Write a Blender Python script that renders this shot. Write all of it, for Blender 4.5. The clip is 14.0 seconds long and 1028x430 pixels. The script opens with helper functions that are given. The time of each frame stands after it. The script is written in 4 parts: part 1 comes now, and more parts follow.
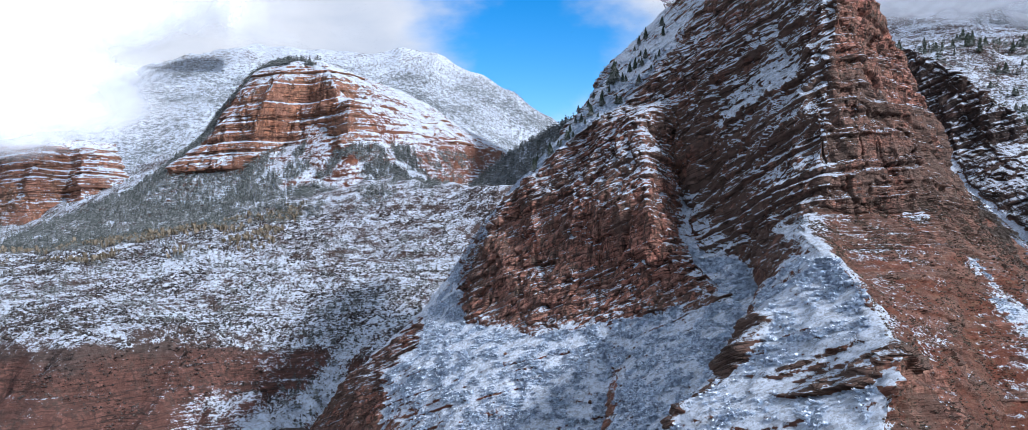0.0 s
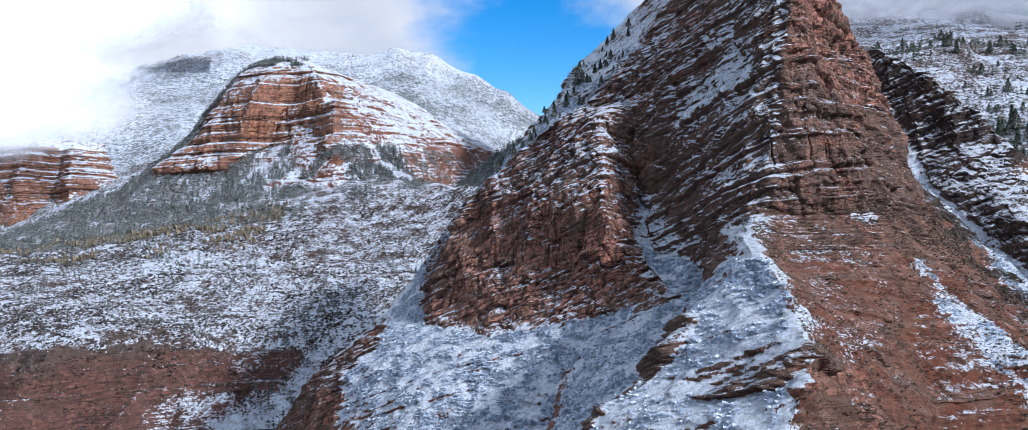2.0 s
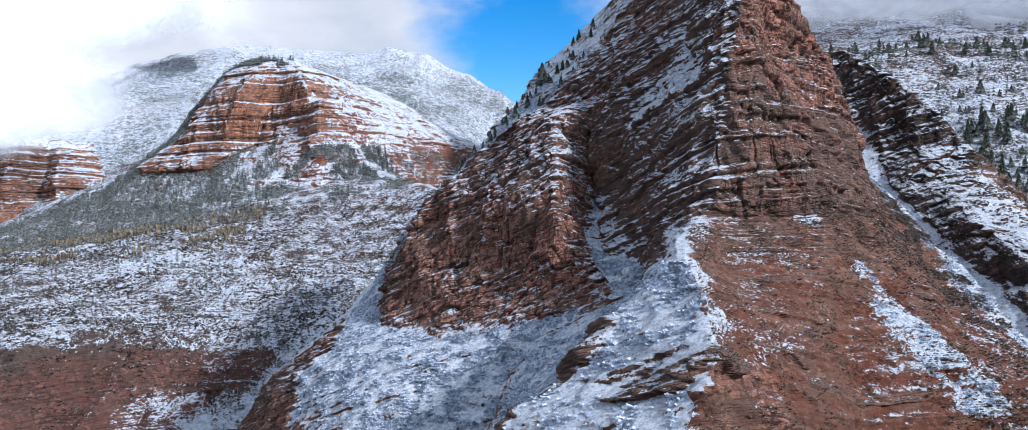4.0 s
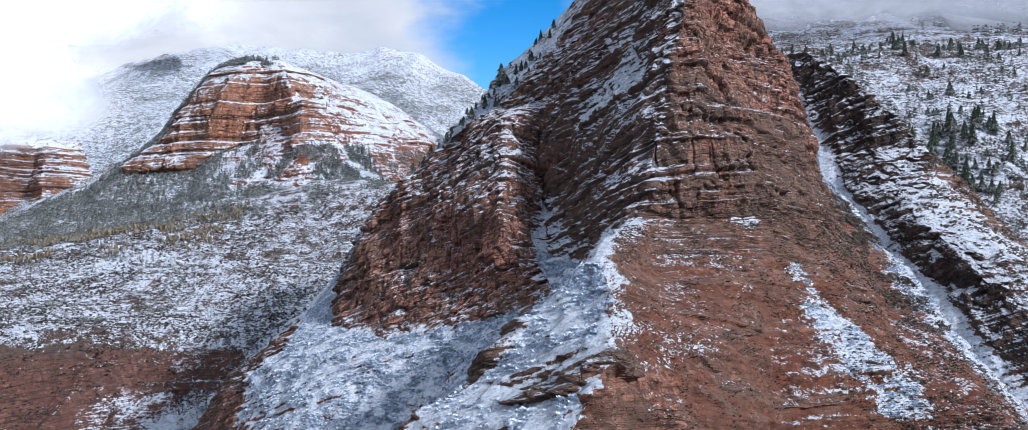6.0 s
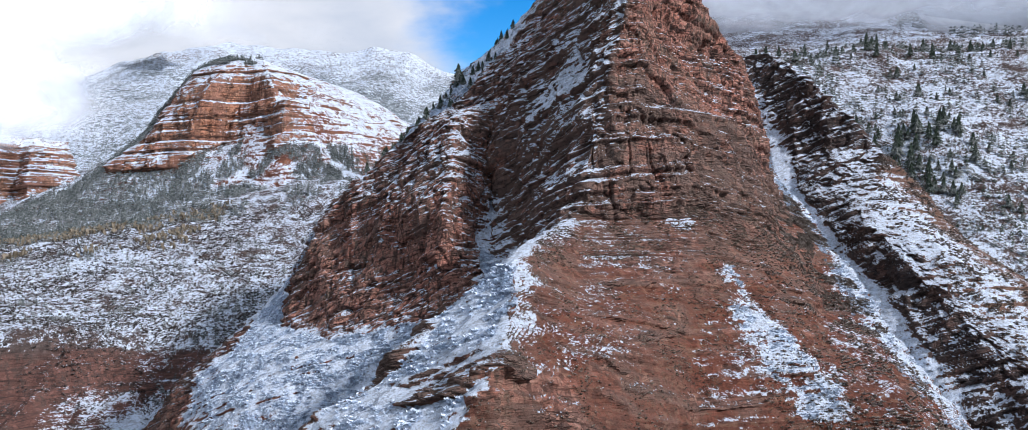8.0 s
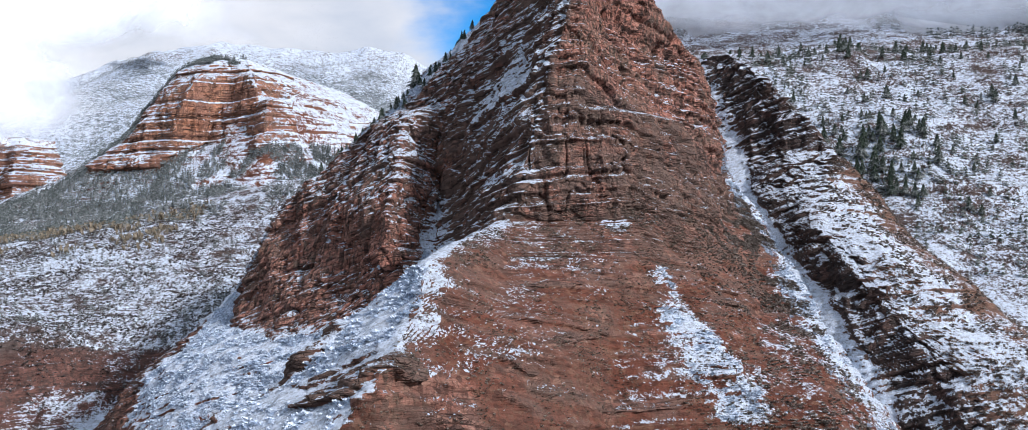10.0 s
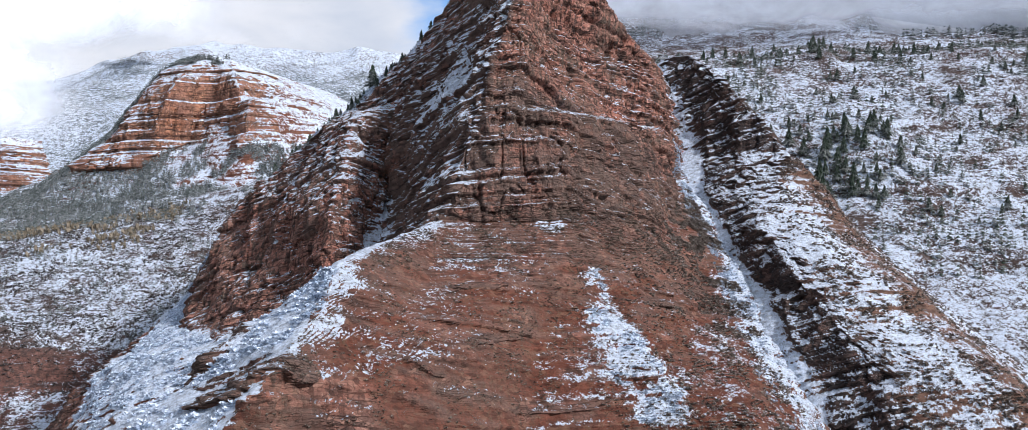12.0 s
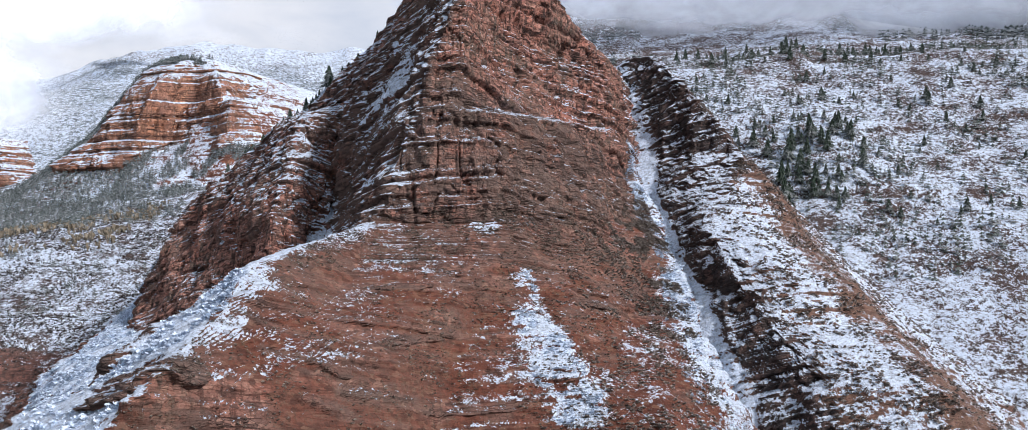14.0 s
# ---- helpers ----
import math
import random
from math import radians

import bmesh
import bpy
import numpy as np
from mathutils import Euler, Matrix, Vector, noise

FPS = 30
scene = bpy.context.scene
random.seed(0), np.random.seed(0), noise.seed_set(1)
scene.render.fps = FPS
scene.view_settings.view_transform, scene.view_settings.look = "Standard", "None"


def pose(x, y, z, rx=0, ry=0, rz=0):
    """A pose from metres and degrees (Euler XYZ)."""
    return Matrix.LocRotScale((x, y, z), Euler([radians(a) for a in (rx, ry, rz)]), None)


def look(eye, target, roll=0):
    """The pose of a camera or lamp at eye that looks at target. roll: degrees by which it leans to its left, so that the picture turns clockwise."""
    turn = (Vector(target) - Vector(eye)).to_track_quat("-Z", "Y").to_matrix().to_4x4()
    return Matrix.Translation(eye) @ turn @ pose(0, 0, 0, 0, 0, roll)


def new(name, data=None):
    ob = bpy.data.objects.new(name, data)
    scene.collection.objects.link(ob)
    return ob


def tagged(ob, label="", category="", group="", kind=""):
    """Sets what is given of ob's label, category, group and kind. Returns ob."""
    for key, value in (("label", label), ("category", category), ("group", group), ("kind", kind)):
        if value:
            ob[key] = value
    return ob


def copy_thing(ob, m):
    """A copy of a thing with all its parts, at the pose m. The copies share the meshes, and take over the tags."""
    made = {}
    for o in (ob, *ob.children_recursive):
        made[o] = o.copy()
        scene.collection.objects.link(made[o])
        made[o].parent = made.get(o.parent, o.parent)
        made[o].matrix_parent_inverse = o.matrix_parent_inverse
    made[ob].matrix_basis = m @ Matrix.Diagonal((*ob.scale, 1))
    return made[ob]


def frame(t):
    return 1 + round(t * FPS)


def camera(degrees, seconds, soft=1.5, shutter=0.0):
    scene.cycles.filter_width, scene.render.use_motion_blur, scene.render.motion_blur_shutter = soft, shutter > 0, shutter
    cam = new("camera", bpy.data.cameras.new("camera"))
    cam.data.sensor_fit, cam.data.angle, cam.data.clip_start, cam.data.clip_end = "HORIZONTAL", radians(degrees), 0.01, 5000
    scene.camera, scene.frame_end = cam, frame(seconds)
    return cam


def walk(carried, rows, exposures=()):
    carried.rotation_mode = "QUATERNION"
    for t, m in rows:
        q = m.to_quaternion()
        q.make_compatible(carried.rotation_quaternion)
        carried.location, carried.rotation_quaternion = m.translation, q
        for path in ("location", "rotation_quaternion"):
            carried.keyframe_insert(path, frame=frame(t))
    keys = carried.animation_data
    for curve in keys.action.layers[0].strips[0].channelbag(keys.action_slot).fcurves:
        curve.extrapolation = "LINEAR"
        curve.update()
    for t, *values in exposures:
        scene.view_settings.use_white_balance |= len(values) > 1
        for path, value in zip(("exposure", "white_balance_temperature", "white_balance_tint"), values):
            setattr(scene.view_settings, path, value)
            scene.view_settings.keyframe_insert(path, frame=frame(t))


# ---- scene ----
cam = camera(62.0, 14.0, soft=0.65)
METRES, EYE, TILT, LEAN, TURN = 180.0, 150.0, 0.0, 0.0, 0.0
ROWS = [
    (0.0, 0.0, 0.0, 0.0, 0.0, 0.06, 0.24),
    (0.5, 0.0279, 0.0004, 0.0006, -0.0, 0.06, 0.28),
    (1.0, 0.0576, 0.0008, 0.0009, -0.01, 0.07, 0.29),
    (1.5, 0.0884, 0.0009, 0.0022, -0.02, 0.06, 0.33),
    (2.0, 0.1208, 0.0015, 0.0022, -0.03, 0.07, 0.31),
    (2.5, 0.154, 0.0017, 0.0028, -0.03, 0.08, 0.28),
    (3.0, 0.1856, 0.0019, 0.0037, -0.04, 0.07, 0.25),
    (5.5, 0.3623, 0.0035, 0.0072, -0.06, 0.05, 0.07),
    (6.0, 0.3986, 0.0035, 0.008, -0.07, 0.05, 0.03),
    (6.5, 0.4352, 0.0036, 0.0088, -0.07, 0.05, -0.0),
    (7.0, 0.4747, 0.004, 0.0095, -0.08, 0.04, -0.03),
    (7.5, 0.5118, 0.0044, 0.0101, -0.1, 0.04, -0.06),
    (8.0, 0.5491, 0.0052, 0.0106, -0.1, 0.04, -0.1),
    (10.5, 0.7362, 0.0065, 0.0144, -0.15, 0.05, -0.25),
    (11.0, 0.7738, 0.0065, 0.0152, -0.16, 0.05, -0.26),
    (11.5, 0.8113, 0.0068, 0.016, -0.17, 0.05, -0.28),
    (12.0, 0.8489, 0.0072, 0.0168, -0.19, 0.05, -0.3),
    (12.5, 0.8868, 0.0076, 0.0176, -0.21, 0.05, -0.31),
    (13.0, 0.9245, 0.0081, 0.0181, -0.22, 0.06, -0.35),
    (13.5, 0.962, 0.0087, 0.0188, -0.24, 0.07, -0.35),
    (14.0, 0.9997, 0.0092, 0.0193, -0.26, 0.08, -0.37),
]
walk(cam, [(t, pose(0, 0, EYE, TILT, LEAN, TURN) @ pose(METRES * x, METRES * y, METRES * z, 90 + pitch, roll, yaw)) for t, x, y, z, yaw, pitch, roll in ROWS],
     exposures=[(0.0, -0.12, 5850, 13), (14.0, -0.12, 6150, 14)])

# ---- sky, sun and exposure ----
SUN_WAY = Vector((0.74, -0.54, 0.57)).normalized()      # towards the sun
world = bpy.data.worlds.new("winter_sky")
scene.world = world
world.use_nodes = True
wt = world.node_tree
wt.nodes.clear()


def wnode(kind, **kw):
    n = wt.nodes.new(kind)
    for k, v in kw.items():
        n.inputs[k].default_value = v
    return n


sky = wt.nodes.new("ShaderNodeTexSky")
sky.sky_type = "NISHITA"
sky.sun_disc = False
sky.sun_elevation = math.asin(SUN_WAY.z)
sky.sun_rotation = math.atan2(SUN_WAY.x, SUN_WAY.y)
sky.altitude = 2000
sky.air_density = 1.0
sky.dust_density = 0.6
wco = wt.nodes.new("ShaderNodeTexCoord")
wmap = wt.nodes.new("ShaderNodeMapping")
wmap.inputs["Scale"].default_value = (1.0, 1.0, 2.2)
wmap.inputs["Location"].default_value = (0.31, 0.2, 0.13)
wn1 = wnode("ShaderNodeTexNoise", Scale=2.6, Detail=7.0, Roughness=0.55, Distortion=0.3)
wsep = wt.nodes.new("ShaderNodeSeparateXYZ")
# clear sky opens to the north-north-east, where the cloud thins out
wdist = wt.nodes.new("ShaderNodeVectorMath")
wdist.operation = "DISTANCE"
wdist.inputs[1].default_value = (0.015, 0.975, 0.19)
wgap = wnode("ShaderNodeMapRange", **{"From Min": 0.05, "From Max": 0.27, "To Min": 0.0, "To Max": 0.75})
wadd = wt.nodes.new("ShaderNodeMath")
wadd.operation = "MULTIPLY_ADD"
wadd.inputs[1].default_value = 1.9
wsec = wnode("ShaderNodeMapRange", **{"From Min": 0.35, "From Max": 0.85, "To Min": -0.45, "To Max": 0.0})
wadd2 = wt.nodes.new("ShaderNodeMath")
wadd2.operation = "ADD"
wmask = wnode("ShaderNodeMapRange", **{"From Min": 0.90, "From Max": 1.42})
wmask.interpolation_type = "SMOOTHSTEP"
wmix = wt.nodes.new("ShaderNodeMix")
wmix.data_type = "RGBA"
wn2 = wnode("ShaderNodeTexNoise", Scale=5.5, Detail=6.0, Roughness=0.55, Distortion=0.2)
wcloud = wt.nodes.new("ShaderNodeMix")
wcloud.data_type = "RGBA"
wcloud.inputs["A"].default_value = (7.6, 8.2, 9.0, 1)
wcloud.inputs["B"].default_value = (9.8, 10.0, 10.2, 1)
wshade = wnode("ShaderNodeMapRange", **{"From Min": 0.35, "From Max": 0.62})
wdeep = wt.nodes.new("ShaderNodeHueSaturation")
wdeep.inputs["Saturation"].default_value = 1.55
wclear = wnode("ShaderNodeMapRange", **{"From Min": 0.55, "From Max": 0.95, "To Min": 0.5, "To Max": 2.0})   # unseen sky dimmed to weaken the fill light, northern sky brightened
wbg = wt.nodes.new("ShaderNodeBackground")
wbg.inputs["Strength"].default_value = 0.092
wout = wt.nodes.new("ShaderNodeOutputWorld")
for a, b in ((wco.outputs["Generated"], wmap.inputs["Vector"]), (wmap.outputs[0], wn1.inputs["Vector"]),
             (wco.outputs["Generated"], wdist.inputs[0]), (wdist.outputs["Value"], wgap.inputs["Value"]),
             (wn1.outputs["Fac"], wadd.inputs[0]), (wgap.outputs[0], wadd.inputs[2]),
             (wco.outputs["Generated"], wsep.inputs[0]), (wsep.outputs["Y"], wsec.inputs["Value"]),
             (wadd.outputs[0], wadd2.inputs[0]), (wsec.outputs[0], wadd2.inputs[1]), (wadd2.outputs[0], wmask.inputs["Value"]), (wmask.outputs[0], wmix.inputs["Factor"]),
             (wsep.outputs["Y"], wclear.inputs["Value"]), (wclear.outputs[0], wdeep.inputs["Value"]), (sky.outputs[0], wdeep.inputs["Color"]), (wdeep.outputs[0], wmix.inputs["A"]), (wmap.outputs[0], wn2.inputs["Vector"]),
             (wn2.outputs["Fac"], wshade.inputs["Value"]), (wshade.outputs[0], wcloud.inputs["Factor"]), (wcloud.outputs["Result"], wmix.inputs["B"]),
             (wmix.outputs["Result"], wbg.inputs["Color"]), (wbg.outputs[0], wout.inputs["Surface"])):
    wt.links.new(a, b)

sun = new("sun", bpy.data.lights.new("sun", "SUN"))
sun.data.energy = 4.8
sun.data.angle = radians(4.0)
sun.data.color = (1.0, 0.94, 0.87)
sun.matrix_world = look(SUN_WAY * 3000, (0, 0, 0))


# ---- materials ----
class Nodes:
    """Short hand for a node tree."""

    def __init__(self, name):
        self.mat = bpy.data.materials.new(name)
        self.mat.use_nodes = True
        self.t = self.mat.node_tree
        self.bsdf = self.t.nodes["Principled BSDF"]
        self.out = self.t.nodes["Material Output"]

    def put(self, value, socket):
        if hasattr(value, "is_linked") or hasattr(value, "links"):
            self.t.links.new(value, socket)
        else:
            socket.default_value = value

    def n(self, kind, ins=None, **kw):
        nd = self.t.nodes.new(kind)
        for k, v in kw.items():
            if k == "op":
                nd.operation = v
            elif k == "data_type":
                nd.data_type = v
            elif k == "interp":
                nd.interpolation_type = v
            elif k == "blend":
                nd.blend_type = v
        for k, v in (ins or {}).items():
            self.put(v, nd.inputs[k])
        return nd

    def math(self, op, a, b=0.0):
        return self.n("ShaderNodeMath", {0: a, 1: b}, op=op).outputs[0]

    def noise(self, co, scale, detail=4.0, rough=0.55, dist=0.0):
        return self.n("ShaderNodeTexNoise", {"Vector": co, "Scale": scale, "Detail": detail, "Roughness": rough, "Distortion": dist}).outputs["Fac"]

    def ramp(self, v, lo, hi, a=0.0, b=1.0):
        return self.n("ShaderNodeMapRange", {"Value": v, "From Min": lo, "From Max": hi, "To Min": a, "To Max": b}, interp="SMOOTHSTEP").outputs[0]

    def mix(self, f, a, b):
        nd = self.n("ShaderNodeMix", {"Factor": f}, data_type="RGBA")
        self.put(a, nd.inputs["A"])
        self.put(b, nd.inputs["B"])
        return nd.outputs["Result"]

    def attr(self, name):
        nd = self.t.nodes.new("ShaderNodeAttribute")
        nd.attribute_name = name
        return nd.outputs["Fac"]

    def place(self):
        return self.t.nodes.new("ShaderNodeNewGeometry").outputs["Position"]

    def scaled(self, co, sx, sy, sz):
        return self.n("ShaderNodeVectorMath", {0: co, 1: (sx, sy, sz)}, op="MULTIPLY").outputs[0]

    def bump(self, h, strength, dist):
        nd = self.n("ShaderNodeBump", {"Height": h, "Strength": strength, "Distance": dist})
        self.t.links.new(nd.outputs[0], self.bsdf.inputs["Normal"])


DIP = (0.15, -0.5)          # how the beds of the near mountain lean, metres up per metre along x and y


def terrain_material(name, dip=DIP, size=1.0, dark=(0.062, 0.045, 0.042), red=(0.57, 0.25, 0.182), pale=(0.70, 0.43, 0.34),
                     lichen=(0.18, 0.145, 0.115), soil=(0.118, 0.041, 0.026), grass=(0.125, 0.092, 0.058), snow=(0.72, 0.82, 0.97), blocky=0.4, drab=(0.29, 0.182, 0.15), varnish=(0.165, 0.115, 0.097), streaks=1.9, relief=1.2):
    """Red bedded rock, bare soil and snow; the amounts come from the mesh's own attributes."""
    N = Nodes(name)
    p = N.place()
    # place along the beds: x and y run in the bed, z across it
    sep = N.n("ShaderNodeSeparateXYZ", {0: p})
    lean = N.math("ADD", N.math("MULTIPLY", sep.outputs[0], dip[0]), N.math("MULTIPLY", sep.outputs[1], dip[1]))
    s = N.math("SUBTRACT", sep.outputs[2], lean)
    q = N.n("ShaderNodeCombineXYZ", {0: sep.outputs[0], 1: sep.outputs[1], 2: s}).outputs[0]
    beds = N.noise(N.scaled(q, 0.012 / size, 0.012 / size, 0.33 / size), 1.0, 5.0, 0.6, 0.25)
    fine = N.noise(N.scaled(q, 0.09 / size, 0.09 / size, 1.1 / size), 1.0, 5.0, 0.65, 0.2)
    joints = N.noise(N.scaled(p, 0.5 / size, 0.5 / size, 0.07 / size), 1.0, 4.0, 0.6)
    grit = N.noise(p, 1.3 / size, 5.0, 0.7)
    big = N.noise(p, 0.035 / size, 4.0, 0.6)
    cells = N.n("ShaderNodeTexVoronoi", {"Vector": N.scaled(q, 0.42 / size, 0.42 / size, 0.75 / size), "Scale": 1.0, "Randomness": 0.85})
    edge = N.t.nodes.new("ShaderNodeTexVoronoi")
    edge.feature = "DISTANCE_TO_EDGE"
    N.put(N.scaled(q, 0.42 / size, 0.42 / size, 0.75 / size), edge.inputs["Vector"])
    edge.inputs["Scale"].default_value = 1.0
    edge.inputs["Randomness"].default_value = 0.85
    crack = N.ramp(edge.outputs["Distance"], 0.0, 0.11)
    tone = N.n("ShaderNodeSeparateXYZ", {0: cells.outputs["Color"]}).outputs[0]
    c = N.mix(N.ramp(N.math("ADD", beds, N.math("MULTIPLY", N.math("SUBTRACT", tone, 0.5), 0.22)), 0.36, 0.52), dark + (1,), red + (1,))
    fresh = N.attr("fresh")
    c = N.mix(N.ramp(fresh, 0.1, 1.0, 0.0, 0.4), c, tuple(v * 1.2 for v in red) + (1,))
    c = N.mix(N.math("MULTIPLY", N.ramp(N.noise(p, 0.06 / size, 5.0, 0.6), 0.40, 0.56), N.ramp(fresh, 0.0, 1.0, 0.75, 0.4)), c, drab + (1,))
    # large joint blocks, each of its own shade, parted by dark cracks
    slab = N.scaled(q, 0.15 / size, 0.15 / size, 0.30 / size)
    slab = N.n("ShaderNodeVectorMath", {0: slab, 1: N.n("ShaderNodeTexNoise", {"Vector": p, "Scale": 0.12 / size, "Detail": 3.0}).outputs["Color"]}, op="ADD").outputs[0]
    blocks = N.n("ShaderNodeTexVoronoi", {"Vector": slab, "Scale": 1.0, "Randomness": 0.9})
    seam = N.t.nodes.new("ShaderNodeTexVoronoi")
    seam.feature = "DISTANCE_TO_EDGE"
    N.put(slab, seam.inputs["Vector"])
    seam.inputs["Scale"].default_value = 1.0
    seam.inputs["Randomness"].default_value = 0.9
    shade = N.n("ShaderNodeSeparateXYZ", {0: blocks.outputs["Color"]}).outputs[1]
    c = N.mix(N.ramp(shade, 0.0, 1.0, 0.35, 0.0), c, tuple(0.5 * v for v in drab) + (1,))
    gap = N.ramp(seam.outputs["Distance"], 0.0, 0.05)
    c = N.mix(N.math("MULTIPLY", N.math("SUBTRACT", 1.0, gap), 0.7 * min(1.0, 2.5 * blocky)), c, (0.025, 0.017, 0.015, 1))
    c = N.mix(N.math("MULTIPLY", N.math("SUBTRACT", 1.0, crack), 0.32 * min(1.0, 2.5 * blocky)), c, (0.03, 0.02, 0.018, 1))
    c = N.mix(N.ramp(tone, 0.05, 0.4, 0.32, 0.0), c, tuple(0.7 * v for v in dark) + (1,))
    c = N.mix(N.ramp(tone, 0.7, 0.95, 0.0, 0.35), c, pale + (1,))
    c = N.mix(N.math("MULTIPLY", N.ramp(fine, 0.52, 0.72), N.ramp(big, 0.42, 0.66, 0.15, 0.85)), c, pale + (1,))
    c = N.mix(N.math("MULTIPLY", N.ramp(joints, 0.50, 0.60), 0.78), c, tuple(v * 0.7 for v in dark) + (1,))
    c = N.mix(N.math("MULTIPLY", N.ramp(N.math("ADD", big, N.math("MULTIPLY", grit, 0.6)), 0.76, 0.94), N.ramp(joints, 0.4, 0.6, 0.15, 0.75)), c, lichen + (1,))
    c = N.mix(N.ramp(grit, 0.34, 0.48, 0.4, 0.0), c, (0.03, 0.02, 0.017, 1))
    c = N.mix(N.ramp(grit, 0.55, 0.68, 0.0, 0.2), c, tuple(0.5 * (a + b) for a, b in zip(pale, red)) + (1,))
    # dark varnish in broad patches that hang down the faces, and thin partings between the beds, their shadow put into
    # the colour
    hang = N.noise(N.scaled(p, 0.085 / size, 0.085 / size, 0.03 / size), 1.0, 5.0, 0.62, 0.4)
    # negative fresh darkens the rock; on the shaded wall this paints its shade
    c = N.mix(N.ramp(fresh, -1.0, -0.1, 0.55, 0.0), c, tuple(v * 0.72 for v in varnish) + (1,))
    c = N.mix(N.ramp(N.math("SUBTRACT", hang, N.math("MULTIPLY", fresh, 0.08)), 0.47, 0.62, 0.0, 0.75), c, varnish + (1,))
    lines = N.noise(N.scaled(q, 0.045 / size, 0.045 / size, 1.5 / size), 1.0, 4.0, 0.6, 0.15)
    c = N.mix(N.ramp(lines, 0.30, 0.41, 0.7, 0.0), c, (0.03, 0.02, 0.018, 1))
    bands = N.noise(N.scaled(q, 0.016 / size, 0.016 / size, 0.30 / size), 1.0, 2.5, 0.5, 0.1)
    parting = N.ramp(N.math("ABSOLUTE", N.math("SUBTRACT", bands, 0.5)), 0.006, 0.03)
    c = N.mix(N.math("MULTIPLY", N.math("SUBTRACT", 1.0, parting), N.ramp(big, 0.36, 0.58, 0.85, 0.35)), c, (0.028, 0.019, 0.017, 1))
    # soil and dry grass
    tuft = N.noise(p, 0.55 / size, 6.0, 0.75)
    wash = N.noise(N.scaled(p, 0.30 / size, 0.30 / size, 0.09 / size), 1.0, 5.0, 0.65, 0.3)
    e = N.mix(N.ramp(wash, 0.40, 0.64, 0.0, 0.85), soil + (1,), tuple(v * 1.5 for v in soil) + (1,))
    e = N.mix(N.math("MULTIPLY", N.ramp(tuft, 0.50, 0.68), N.ramp(big, 0.36, 0.6, 0.25, 0.9)), e, grass + (1,))
    e = N.mix(N.ramp(grit, 0.53, 0.66, 0.0, 0.8), e, (0.055, 0.034, 0.025, 1))
    e = N.mix(N.math("MULTIPLY", N.ramp(beds, 0.57, 0.70), N.ramp(big, 0.45, 0.6, 0.1, 0.6)), e, tuple(v * 1.9 for v in soil) + (1,))
    e = N.mix(N.ramp(beds, 0.36, 0.46, 0.4, 0.0), e, tuple(v * 0.45 for v in soil) + (1,))
    e = N.mix(N.ramp(tone, 0.05, 0.4, 0.6, 0.0), e, tuple(v * 0.4 for v in soil) + (1,))
    e = N.mix(N.ramp(tone, 0.72, 0.95, 0.0, 0.5), e, tuple(0.6 * a + 0.9 * b for a, b in zip(soil, grass)) + (1,))
    c = N.mix(N.attr("soil"), c, e)
    # snow, broken up by grit and tufts
    crumbs = N.math("ADD", N.math("MULTIPLY", N.math("SUBTRACT", grit, 0.5), 2.0), N.math("MULTIPLY", N.math("SUBTRACT", tuft, 0.5), 1.9))
    # on bare rock the snow lies in thin lines along the beds
    thin = N.math("MULTIPLY", N.math("MULTIPLY", N.math("SUBTRACT", lines, 0.53), streaks), N.math("MULTIPLY", N.ramp(big, 0.40, 0.60, 0.25, 1.25), N.ramp(N.attr("soil"), 0.05, 0.5, 1.0, 0.12)))
    m = N.ramp(N.math("ADD", N.math("ADD", N.attr("snow"), N.math("ADD", thin, N.math("MULTIPLY", N.math("SUBTRACT", tone, 0.5), 0.24))), crumbs), 0.44, 0.56)
    sn = N.mix(N.ramp(N.math("ADD", N.math("MULTIPLY", tuft, 0.6), N.math("MULTIPLY", grit, 0.4)), 0.41, 0.53), tuple(v * 0.56 for v in snow) + (1,), snow + (1,))
    sn = N.mix(N.ramp(tone, 0.05, 0.35, 0.45, 0.0), sn, (0.34, 0.37, 0.42, 1))
    c = N.mix(m, c, sn)
    N.put(c, N.bsdf.inputs["Base Color"])
    N.put(N.ramp(m, 0, 1, 0.88, 0.62), N.bsdf.inputs["Roughness"])
    N.put(0.25, N.bsdf.inputs["Specular IOR Level"])
    h = N.math("ADD", N.math("ADD", N.math("MULTIPLY", N.math("ADD", crack, N.math("ADD", N.math("MULTIPLY", gap, 1.5), N.math("MULTIPLY", parting, 2.2))), N.ramp(N.attr("soil"), 0.0, 0.5, blocky, 0.0)), N.math("MULTIPLY", fine, 0.8)), N.math("ADD", N.math("MULTIPLY", grit, 0.38), N.math("MULTIPLY", joints, 0.7)))
    h = N.mix(m, h, N.math("MULTIPLY", tuft, 1.5))
    N.bump(h, 1.0, relief * size)
    return N.mat


